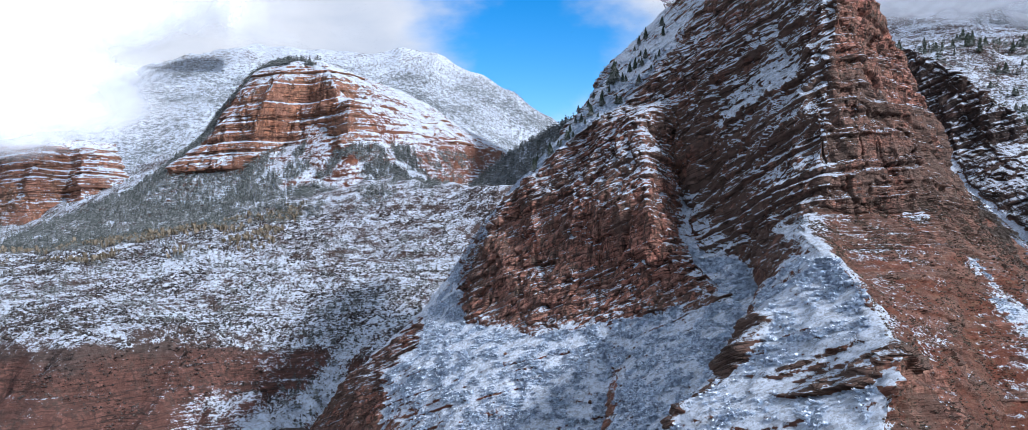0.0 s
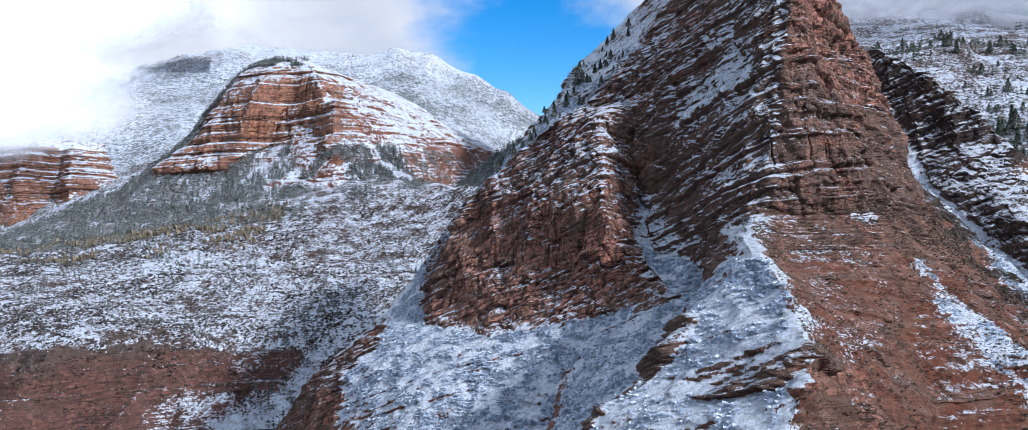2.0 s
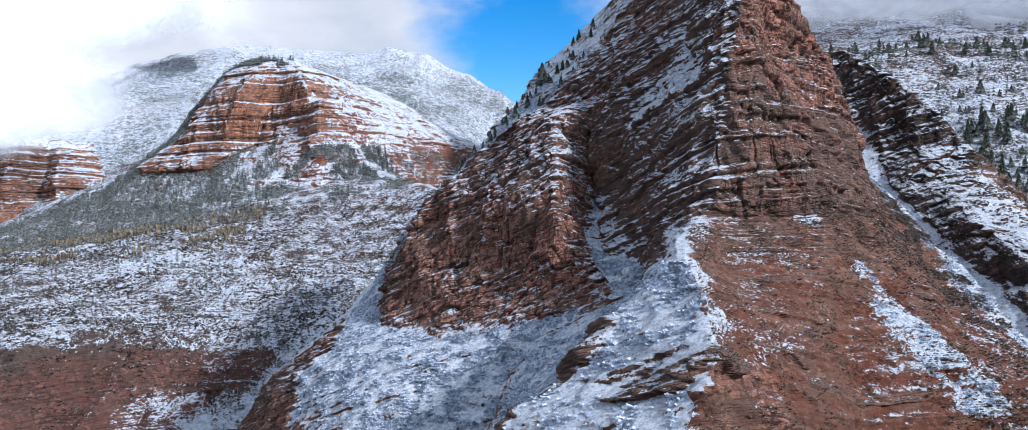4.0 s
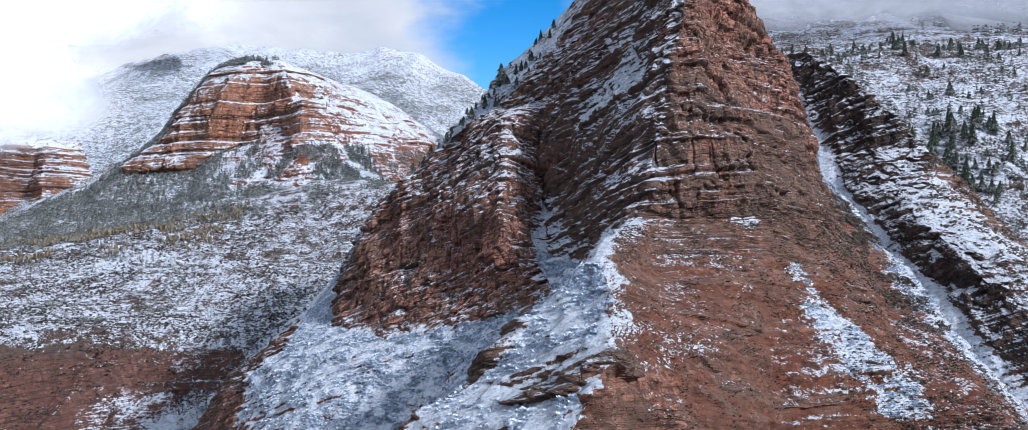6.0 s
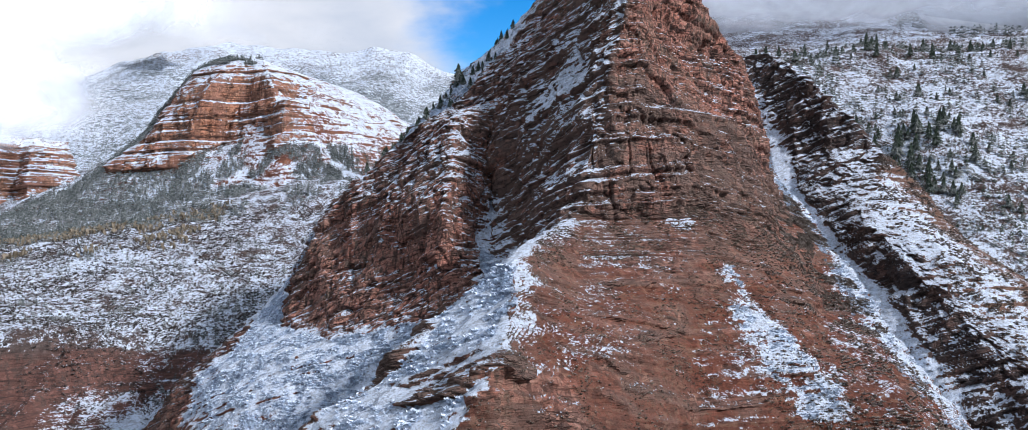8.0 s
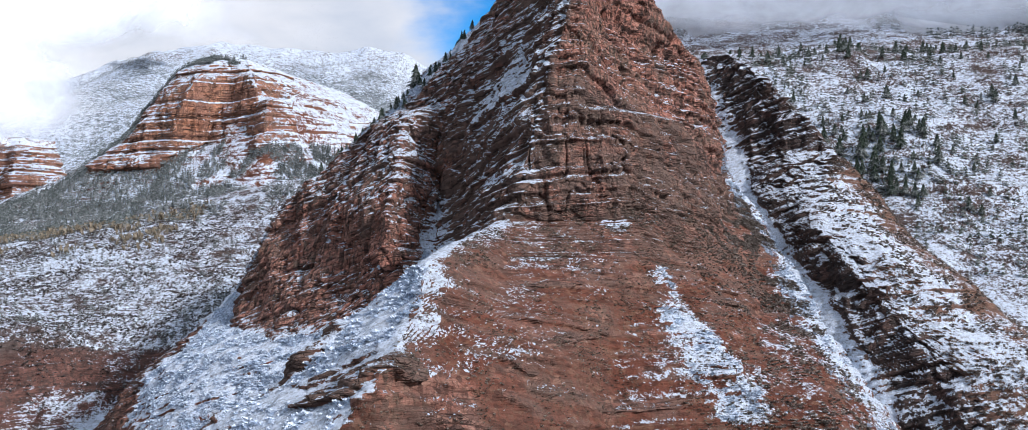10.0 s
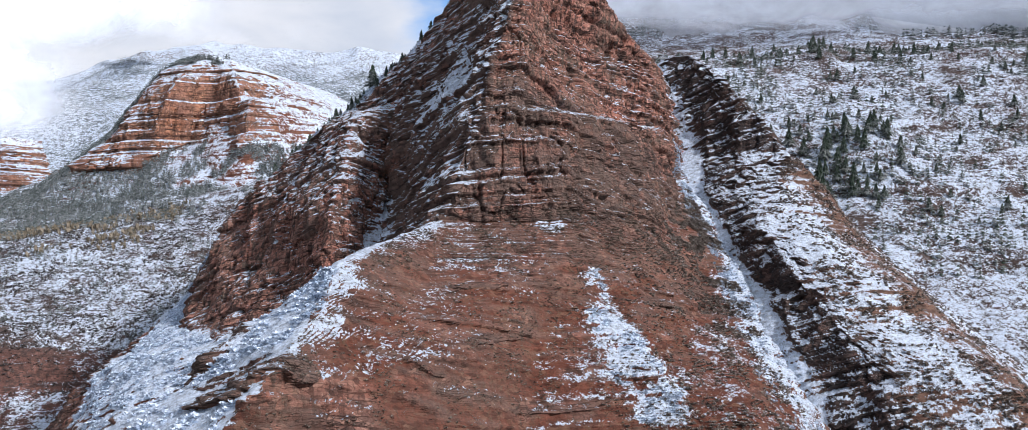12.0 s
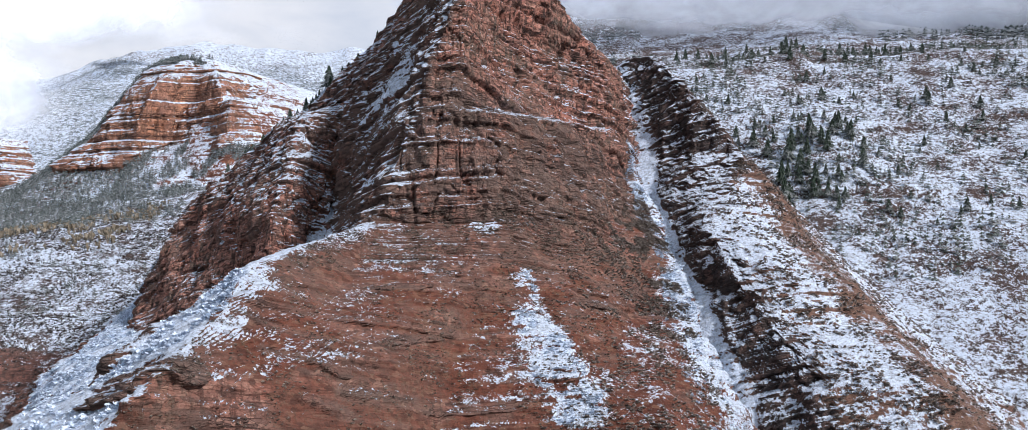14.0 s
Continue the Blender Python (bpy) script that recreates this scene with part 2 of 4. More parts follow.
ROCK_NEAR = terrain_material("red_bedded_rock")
# dark beds, with the shade of the rib's left face put into the colour
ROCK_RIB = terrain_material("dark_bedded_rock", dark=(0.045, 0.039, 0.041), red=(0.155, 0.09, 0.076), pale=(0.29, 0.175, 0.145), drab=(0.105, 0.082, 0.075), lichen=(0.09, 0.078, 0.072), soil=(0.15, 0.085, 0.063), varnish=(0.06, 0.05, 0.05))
# lighter palette puts the sunlit, hazy look of the far cliffs into colour
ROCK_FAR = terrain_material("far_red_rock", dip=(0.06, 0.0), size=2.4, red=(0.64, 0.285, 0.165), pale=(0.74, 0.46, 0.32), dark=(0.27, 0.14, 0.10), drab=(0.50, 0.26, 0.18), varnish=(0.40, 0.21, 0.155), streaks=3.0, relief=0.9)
# blue-grey soil and grass: the distance haze is put into these colours
FOREST_FAR = terrain_material("hazed_forest_hillside", dip=(0.04, 0.0), size=4.5, soil=(0.16, 0.19, 0.215), grass=(0.20, 0.225, 0.245))
SLOPE_FAR = terrain_material("snowy_hillside", dip=(0.04, 0.0), size=1.5, soil=(0.07, 0.057, 0.054), grass=(0.095, 0.087, 0.083), red=(0.19, 0.088, 0.07), pale=(0.30, 0.15, 0.12), dark=(0.075, 0.045, 0.04), blocky=0.0, drab=(0.14, 0.066, 0.053), varnish=(0.115, 0.053, 0.043), lichen=(0.09, 0.065, 0.055))


def plain_material(name, colour, colour2, scale, rough=0.9, frost=0.0):
    """A matt natural surface in two shades, with rime on what faces up."""
    N = Nodes(name)
    p = N.place()
    c = N.mix(N.ramp(N.noise(p, scale, 3.0), 0.35, 0.65), colour + (1,), colour2 + (1,))
    if frost:
        geo = N.t.nodes.new("ShaderNodeNewGeometry")
        up = N.n("ShaderNodeSeparateXYZ", {0: geo.outputs["True Normal"]}).outputs[2]
        f = N.ramp(N.math("ADD", N.math("ABSOLUTE", up), N.math("MULTIPLY", N.noise(p, 1.1, 3.0), 0.8)), 0.85, 1.35, 0.0, frost)
        c = N.mix(f, c, (0.74, 0.77, 0.82, 1))
    N.put(c, N.bsdf.inputs["Base Color"])
    N.put(rough, N.bsdf.inputs["Roughness"])
    N.put(0.2, N.bsdf.inputs["Specular IOR Level"])
    return N.mat


NEEDLES = plain_material("spruce_needles", (0.018, 0.032, 0.022), (0.045, 0.065, 0.045), 0.7, frost=0.35)
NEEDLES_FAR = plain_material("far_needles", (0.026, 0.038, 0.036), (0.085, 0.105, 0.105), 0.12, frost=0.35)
# pale needles with distance haze in their colour, besides the rime on top
NEEDLES_HAZED = plain_material("hazed_rimed_needles", (0.12, 0.15, 0.16), (0.25, 0.28, 0.30), 0.1, frost=0.7)
BARK = plain_material("bark", (0.06, 0.042, 0.03), (0.11, 0.08, 0.06), 2.0)
TWIGS = plain_material("frosted_twigs", (0.36, 0.43, 0.54), (0.76, 0.86, 0.98), 0.5)
TWIGS_BROWN = plain_material("brown_scrub", (0.11, 0.09, 0.075), (0.25, 0.215, 0.18), 0.3)
TWIGS_DARK = plain_material("dark_scrub", (0.05, 0.046, 0.046), (0.15, 0.135, 0.13), 0.12)
TWIGS_GREY = plain_material("grey_scrub", (0.12, 0.10, 0.088), (0.33, 0.29, 0.26), 0.4)
ASPEN = plain_material("aspen_twigs", (0.17, 0.14, 0.10), (0.30, 0.26, 0.20), 0.1)
BOULDER = plain_material("dark_boulder", (0.06, 0.04, 0.035), (0.14, 0.08, 0.06), 0.6)


def cloud_material(name, scale, lo, hi, top, white):
    """Thin cloud: white, soft-edged and see-through where it thins out."""
    N = Nodes(name)
    co = N.t.nodes.new("ShaderNodeTexCoord").outputs["Object"]
    big = N.noise(N.scaled(co, 1, 1, 1.7), scale, 7.0, 0.56, 0.35)
    a = N.ramp(N.math("ADD", N.attr("body"), N.math("MULTIPLY", N.math("SUBTRACT", big, 0.5), 1.7)), lo, hi, 0.0, top)
    d = N.n("ShaderNodeBsdfDiffuse", {"Color": white + (1,)})
    tl = N.n("ShaderNodeBsdfTranslucent", {"Color": white + (1,)})
    ds = N.n("ShaderNodeAddShader", {0: d.outputs[0], 1: tl.outputs[0]})
    ms = N.n("ShaderNodeMixShader", {0: a, 1: N.n("ShaderNodeBsdfTransparent").outputs[0], 2: ds.outputs[0]})
    N.t.links.new(ms.outputs[0], N.out.inputs["Surface"])
    return N.mat


CLOUD = cloud_material("cloud", 0.0045, 0.08, 1.25, 0.5, (0.68, 0.70, 0.73))
MIST = cloud_material("mist", 0.010, 0.3, 1.25, 0.5, (0.46, 0.49, 0.54))


# ---- terrain tools ----
def hash01(ix, iy, iz, seed):
    h = (ix.astype(np.int64) * 374761393 + iy.astype(np.int64) * 668265263 + iz.astype(np.int64) * 2147483647 + seed * 1274126177) & 0xFFFFFFFF
    h = ((h ^ (h >> 13)) * 1274126177) & 0xFFFFFFFF
    h = ((h ^ (h >> 16)) * 2246822519) & 0xFFFFFFFF
    return ((h ^ (h >> 15)) & 0xFFFFFF) / float(0xFFFFFF)


def vnoise(x, y, z, seed=0):
    """Smooth random values from -1 to 1."""
    ix, iy, iz = np.floor(x), np.floor(y), np.floor(z)
    fx, fy, fz = x - ix, y - iy, z - iz
    fx, fy, fz = (f * f * (3 - 2 * f) for f in (fx, fy, fz))
    out = 0
    for dx in (0, 1):
        wx = fx if dx else 1 - fx
        for dy in (0, 1):
            wy = fy if dy else 1 - fy
            for dz in (0, 1):
                out = out + wx * wy * (fz if dz else 1 - fz) * hash01(ix + dx, iy + dy, iz + dz, seed)
    return out * 2 - 1


def fbm(x, y, z, octaves=4, seed=0, gain=0.5):
    out, amp = 0, 1.0
    for i in range(octaves):
        out = out + amp * vnoise(x, y, z, seed + i)
        x, y, z, amp = x * 2.03, y * 2.03, z * 2.03, amp * gain
    return out


def smooth(v, lo, hi):
    t = np.clip((v - lo) / (hi - lo), 0, 1)
    return t * t * (3 - 2 * t)


def blur_rows(a, sigma, axis):
    """A gaussian along one axis, ends held."""
    r = int(3 * sigma) + 1
    k = np.exp(-0.5 * (np.arange(-r, r + 1) / sigma) ** 2)
    k /= k.sum()
    pad = [(0, 0)] * a.ndim
    pad[axis] = (r, r)
    b = np.pad(a, pad, mode="edge")
    out = np.zeros_like(a)
    n = a.shape[axis]
    for i, w in enumerate(k):
        sl = [slice(None)] * a.ndim
        sl[axis] = slice(i, i + n)
        out += w * b[tuple(sl)]
    return out


def normals(P):
    """Unit normals of a grid of points, turned to the -y side or up."""
    du, dv = np.gradient(P, axis=1), np.gradient(P, axis=0)
    n = np.cross(du, dv)
    n /= np.linalg.norm(n, axis=2, keepdims=True) + 1e-9
    return n


BED_RNG = np.random.RandomState(5)
BED_TOPS = np.cumsum(BED_RNG.choice([0.9, 1.4, 2.2, 3.4, 5.5], 900, p=[0.25, 0.28, 0.24, 0.15, 0.08]))
BED_OUT = BED_RNG.uniform(-1, 1, 901)


def beds(s, scale=1.0, ease=0.55):
    """How far the bed at height s stands proud: steps from bed to bed, with a short slope on each ledge."""
    v = (s + 700.0) / scale
    i = np.clip(np.searchsorted(BED_TOPS, v), 1, len(BED_TOPS) - 2)
    into = (v - BED_TOPS[i - 1]) * scale
    w = smooth(into, 0, ease)
    return BED_OUT[i - 1] * (1 - w) + BED_OUT[i] * w


def mesh_of(name, V, F, attrs=None, material=None, shade=True):
    """A mesh from arrays of points and of three- or four-cornered faces."""
    me = bpy.data.meshes.new(name)
    k = F.shape[1]
    me.vertices.add(len(V))
    me.vertices.foreach_set("co", np.ascontiguousarray(V, dtype=np.float32).ravel())
    me.loops.add(F.size)
    me.loops.foreach_set("vertex_index", np.ascontiguousarray(F, dtype=np.int32).ravel())
    me.polygons.add(len(F))
    me.polygons.foreach_set("loop_start", np.arange(0, F.size, k, dtype=np.int32))
    me.polygons.foreach_set("use_smooth", np.full(len(F), shade, dtype=bool))
    me.update(calc_edges=True)
    for key, val in (attrs or {}).items():
        at = me.attributes.new(key, "FLOAT", "POINT")
        at.data.foreach_set("value", np.ascontiguousarray(val, dtype=np.float32).ravel())
    if material:
        me.materials.append(material)
    return me


def grid_faces(nr, nc):
    i = np.arange((nr - 1) * nc).reshape(nr - 1, nc)[:, :-1]
    return np.stack([i, i + 1, i + nc + 1, i + nc], axis=-1)


def grid_parts(P, attrs, kinds, names, material, parent):
    """Cuts a grid into parts by the kind of each of its faces, and hangs them under parent."""
    nr, nc = P.shape[:2]
    F = grid_faces(nr, nc).reshape(-1, 4)
    fk = kinds[:-1, :-1].ravel()
    V = P.reshape(-1, 3)
    for k, (name, label) in enumerate(names):
        f = F[fk == k]
        if not len(f):
            continue
        used = np.unique(f)
        remap = np.zeros(len(V), dtype=np.int64)
        remap[used] = np.arange(len(used))
        ob = new(name, mesh_of(name, V[used], remap[f], {a: v.ravel()[used] for a, v in attrs.items()}, material))
        ob.parent = parent
        if label:
            tagged(ob, label)


def loft(ribs, levels, counts, soft=2.0):
    """The rough form of a mountain: contours at all levels that run through its ribs and gullies, given as (height, x, y)."""
    lines = []
    for rib in ribs:
        r = np.array(rib, dtype=float)
        lines.append(np.stack([np.interp(levels, r[:, 0], r[:, 1]), np.interp(levels, r[:, 0], r[:, 2])], axis=1))
    cols, where = [], []
    for k, n in enumerate(counts):
        for j in range(n):
            t = j / n
            cols.append(lines[k] * (1 - t) + lines[k + 1] * t)
            where.append(k + t)
    cols.append(lines[-1])
    where.append(len(counts))
    XY = np.stack(cols, axis=1)
    XY = blur_rows(blur_rows(XY, soft, 0), soft, 1)
    Z = np.repeat(levels[:, None], XY.shape[1], axis=1)
    return np.concatenate([XY, Z[:, :, None]], axis=2), np.array(where)


def spread(a, b, step):
    return np.linspace(a, b, max(2, int(round((b - a) / step)) + 1))


# ---- the near mountain ----
# ribs and gullies from the back over the left to the right, each from the foot to the top: (height, x, y)
SKY_BACK = [(-25, -110, 720), (63, -60, 700), (163, 40, 680), (201, 75, 660), (239, 100, 690), (272, 125, 710), (300, 140, 690)]
SKY_RIDGE = [(-25, -165, 575), (54, -100, 520), (92, -58, 520), (124, -35, 560), (163, -5, 575), (201, 31, 542), (239, 54, 587), (272, 80, 627), (293, 102, 622), (300, 110, 610)]
WING_EDGE = [(-25, -150, 500), (54, -86, 468), (73, -56, 446), (88, -36, 460), (92, -28, 468), (98, -26, 472), (124, -20, 489), (163, -2, 498), (194, 32, 500), (203, 45, 488),
             (218, 72, 491), (232, 83, 492), (249, 97, 501), (262, 106, 508), (290, 130, 500), (300, 138, 495)]
WING_FACE = [(-25, -75, 320), (64, -23, 388), (82, -5, 406), (90, 7, 419), (97, 10, 432), (125, 16, 454), (165, 28, 468), (190, 42, 478), (203, 52, 482), (218, 80, 484), (245, 108, 478), (290, 142, 462)]
WING_NOSE = [(-25, -10, 260), (65, 37, 357), (81, 42, 382), (101, 60, 392), (112, 70, 392), (128, 73, 400), (153, 65, 412), (180, 68, 440), (204, 67, 460), (218, 86, 476), (245, 112, 468), (290, 145, 455)]
GULLY = [(-25, -15, 215), (65, 30, 300), (92, 64, 322), (105, 85, 345), (118, 98, 368), (128, 88, 400), (140, 88, 425), (162, 90, 456), (190, 86, 466), (206, 90, 466), (218, 94, 470), (245, 118, 455), (290, 147, 450)]
SHADE_WALL = [(-25, -5, 200), (65, 35, 285), (92, 72, 310), (105, 92, 335), (118, 104, 362), (128, 106, 378), (141, 108, 386), (158, 114, 374), (176, 121, 382), (195, 121, 397), (213, 119, 419), (245, 135, 425), (290, 150, 445)]
SPUR_FLANK = [(-25, -20, 140), (65, 22, 215), (95, 43, 233), (99, 48, 238), (104, 59, 245), (108, 64, 249), (113, 67, 254), (121, 75, 260), (128, 85, 264), (134, 92, 268), (138, 97, 270), (142, 103, 302), (146, 112, 332), (150, 118, 352), (158, 122, 360), (176, 131, 366),
              (195, 132, 374), (213, 136, 390), (245, 147, 402), (290, 155, 440)]
ARETE = [(-25, 30, 110), (65, 70, 165), (100, 83, 192), (114, 94, 207), (128, 100, 240), (138, 99, 268), (142, 106, 300), (146, 114, 330), (150, 121, 350), (158, 127, 356), (176, 135, 364), (189, 135, 370),
         (213, 142, 384), (248, 151, 398), (275, 157, 420), (290, 160, 440)]
SPUR_RIGHT = [(-25, 80, 130), (65, 105, 190), (94, 115, 215), (111, 120, 240), (121, 124, 275), (128, 122, 300), (138, 124, 325), (146, 128, 342), (150, 135, 352), (160, 150, 359), (176, 153, 367), (193, 152, 374),
              (208, 155, 381), (248, 160, 402), (290, 163, 445)]
FRONT_FACE = [(-25, 125, 180), (65, 150, 255), (90, 160, 280), (112, 162, 311), (125, 168, 325), (137, 178, 346), (152, 180, 366), (175, 176, 369), (193, 178, 385), (200, 178, 389), (204, 177, 422), (225, 175, 432), (249, 173, 455), (275, 172, 464), (290, 170, 462)]
FRONT_EDGE = [(-25, 180, 180), (65, 195, 270), (98, 202, 300), (125, 205, 352), (138, 215, 386), (152, 211, 396), (175, 208, 414), (193, 209, 426), (200, 209, 430), (204, 208, 462), (225, 207, 478), (249, 204, 500), (264, 199, 485), (290, 182, 470)]
SHOULDER = [(-25, 230, 190), (65, 238, 240), (92, 234, 303), (110, 240, 380), (126, 248, 412), (138, 244, 425), (152, 238, 445), (175, 245, 488), (193, 245, 490), (208, 243, 500), (249, 236, 520), (264, 216, 500), (290, 190, 478)]
COULOIR = [(-25, 290, 230), (65, 278, 320), (81, 274, 350), (98, 268, 374), (109, 268, 388), (126, 264, 420), (133, 268, 440), (162, 260, 484), (177, 256, 517), (193, 257, 532), (214, 259, 558), (252, 258, 608), (275, 235, 600), (290, 200, 520)]
COL_BACK = [(-25, 340, 380), (98, 300, 480), (162, 300, 600), (214, 300, 680), (252, 300, 740), (290, 215, 600)]

main_levels = np.concatenate([spread(-25, 50, 1.6), spread(50, 100, 0.62)[1:], spread(100, 136, 0.5)[1:], spread(136, 151, 0.26)[1:], spread(151, 254, 0.4)[1:], spread(254, 300, 1.2)[1:]])
P, U = loft([SKY_BACK, SKY_RIDGE, WING_EDGE, WING_FACE, WING_NOSE, GULLY, SHADE_WALL, SPUR_FLANK, ARETE, SPUR_RIGHT, FRONT_FACE, FRONT_EDGE, SHOULDER, COULOIR, COL_BACK],
            main_levels, (16, 60, 90, 90, 62, 50, 110, 26, 56, 90, 72, 66, 50, 16), soft=2.2)
UU = np.repeat(U[None, :], len(main_levels), axis=0)


def weather(P, cliff, dip, amp, size, seed, massive=0.0):
    """Moves each point along its level: proud and worn-back beds, upright joints and hollows."""
    n = normals(P)
    out = n.copy()
    out[:, :, 2] = 0
    out /= np.linalg.norm(out, axis=2, keepdims=True) + 1e-6
    x, y, z = (P[:, :, k] for k in range(3))
    s = z - dip[0] * x - dip[1] * y
    s = s + 2.0 * size * fbm(x / (45 * size), y / (45 * size), z / (45 * size), 3, seed + 3)
    broken = 0.55 + 0.6 * vnoise(x / (22 * size), y / (22 * size), z / (14 * size), seed + 11)
    steps = beds(s, size) * np.clip(broken, 0.1, 1.2)
    fine_steps = beds(s * 2.7 + 40, size, 0.5) * 0.35
    flute = -np.abs(fbm(x / (7 * size), y / (7 * size), z / (42 * size), 3, seed + 21)) + 0.4
    block = fbm(x / (3.0 * size), y / (3.0 * size), z / (4.5 * size), 2, seed + 31)
    big = fbm(x / (38 * size), y / (38 * size), z / (60 * size), 3, seed + 41)
    thick = beds(s * 0.45 + 77, size, 1.1) * np.clip(0.75 + 0.6 * vnoise(x / (40 * size), y / (40 * size), z / (24 * size), seed + 15), 0.25, 1.2)
    pillar = -np.abs(fbm(x / (19 * size), y / (19 * size), z / (95 * size), 3, seed + 25)) + 0.4
    i1 = np.searchsorted(BED_TOPS, (s + 700.0) / size)
    i2 = np.searchsorted(BED_TOPS, (s * 0.45 + 777.0) / size)
    wx, wy = 0.9 * vnoise(x / (9 * size), y / (9 * size), z / (9 * size), seed + 71), 0.9 * vnoise(x / (9 * size), y / (9 * size), z / (9 * size), seed + 72)
    blocks = 1.5 * (hash01(np.floor(x / (6.5 * size) + wx), np.floor(y / (6.5 * size) + wy), i2, seed) - 0.5)
    blocks = blocks + 0.7 * (hash01(np.floor(x / (2.6 * size) + wx * 2 + i1 * 0.37), np.floor(y / (2.6 * size) + wy * 2), i1, seed + 1) - 0.5)
    c1 = vnoise(x / (8.5 * size), y / (8.5 * size), z / (60 * size) + 0.15 * i2, seed + 81)
    c2 = vnoise(x / (3.6 * size), y / (3.6 * size), z / (16 * size) + 0.37 * i2, seed + 83)
    cracks = -2.6 * np.exp(-(c1 / 0.09) ** 2) - 1.0 * np.exp(-(c2 / 0.12) ** 2)
    d_cliff = (0.8 + 0.5 * np.maximum(massive, 0)) * cracks + 1.1 * (1 - np.where(massive > 0, 0.75, -0.5) * massive) * blocks + np.where(massive > 0, 1 - 0.5 * massive, 1 - 0.35 * massive) * (0.85 * steps + 1.5 * thick) + 2.2 * np.maximum(-massive, 0) * thick + 0.5 * fine_steps + (1.2 - 0.7 * np.maximum(massive, 0)) * flute + 5.0 * pillar + (0.35 - 0.25 * np.abs(np.clip(massive, -1, 1))) * block + 3.0 * big
    rill = -np.abs(fbm(x / (10 * size), y / (30 * size), z / (60 * size), 3, seed + 55))
    d_slope = 0.5 * fbm(x / (3.2 * size), y / (3.2 * size), z / (3.2 * size), 2, seed + 57) + 1.6 * rill + 0.6 * blocks * np.clip(steps * 2, 0, 1) + 1.1 * fbm(x / (14 * size), y / (14 * size), z / (14 * size), 4, seed + 51) + 0.9 * steps + 0.5 * fine_steps
    d = size * amp * (cliff * d_cliff + (1 - cliff) * d_slope)
    Q = P + out * d[:, :, None]
    # beds end in crooked lines
    Q[:, :, 2] += size * 0.30 * amp * fbm(x / (5 * size), y / (5 * size), z / (5 * size), 2, seed + 61)
    return Q, s


def near(P, a, b, radius):
    """1 on the straight line from a to b, falling to 0 at the radius."""
    a, b = np.array(a, float), np.array(b, float)
    ab = b - a
    t = np.clip(((P - a) @ ab) / (ab @ ab), 0, 1)
    d = np.linalg.norm(P - (a + t[:, :, None] * ab), axis=2)
    return 1 - smooth(d, radius * 0.35, radius)


n0 = normals(blur_rows(blur_rows(P, 5, 0), 5, 1))
cliff = 1 - smooth(n0[:, :, 2], 0.52, 0.74)
# diagonal rock bands in the snowy flank of the spur and in the foot of the wing
bandS = P[:, :, 2] - DIP[0] * P[:, :, 0] - DIP[1] * P[:, :, 1]
flank = (UU > 2) & (UU < 8.05) & (P[:, :, 2] < 128)
band = smooth(beds(bandS * 0.42 + 11, 1.0, 1.2), 0.35, 0.75) * smooth(vnoise(P[:, :, 0] / 26, P[:, :, 1] / 26, P[:, :, 2] / 26, 71), -0.35, 0.25)
cliff = np.where(flank, np.maximum(cliff * 0.6, band * smooth(UU, 3.0, 5.2)), cliff)
PZ = P[:, :, 2]
cliff = np.maximum(cliff, np.where((UU > 2.0) & (UU < 4.7), smooth(PZ - np.interp(UU, (2.0, 3.0, 3.5, 4.3, 4.7), (90, 89, 94, 108, 113)), 0, 5), 0))
cliff = np.maximum(cliff, np.where((UU > 5.12) & (UU < 8.1), smooth(PZ - 14 * smooth(UU, 5.6, 6.6), 127, 134), 0))
cliff = np.maximum(cliff, np.where((UU >= 4.7) & (UU <= 5.12), smooth(PZ, 164, 172), 0))
cliff = np.maximum(cliff, np.where(UU < 1.9, 0.45 * smooth(fbm(P[:, :, 0] / 14, P[:, :, 1] / 14, PZ / 14, 3, 66) - 0.1, 0.0, 0.3), 0))
lip = smooth(beds((PZ - DIP[0] * P[:, :, 0] - DIP[1] * P[:, :, 1]) * 0.8 + 31, 1.0, 0.5), 0.45, 0.8) * smooth(vnoise(P[:, :, 0] / 20, P[:, :, 1] / 20, PZ / 20, 67), -0.3, 0.3)
cliff = np.where((UU > 8.05) & (UU < 11.4), np.maximum(cliff * 0.2, 0.55 * np.maximum(lip, 0.75 * smooth(PZ + 12 * fbm(P[:, :, 0] / 18, P[:, :, 1] / 18, PZ / 18, 3, 69), 128, 146))) * (1 - smooth(PZ, 140, 156)) + cliff * smooth(PZ, 140, 156), cliff)
cliff = np.maximum(cliff, np.where((UU > 7.9) & (UU < 12.6), 0.95 * smooth(PZ - 10 * smooth(UU, 11, 12.6), 150, 157), 0))
cliff = np.maximum(cliff, near(P, (97, 207, 112), (112, 222, 104), 14) * 0.6)
shelf_noise = fbm(P[:, :, 0] / 11, P[:, :, 1] / 11, PZ / 11, 3, 64)
bank = smooth(1.5 + (88 - PZ) * 0.025 + 0.12 * shelf_noise - UU, 0, 0.12) * smooth(UU, 1.02, 1.12) * smooth(89 + 3 * shelf_noise - PZ, 0, 5)      # rock bank above the ravine
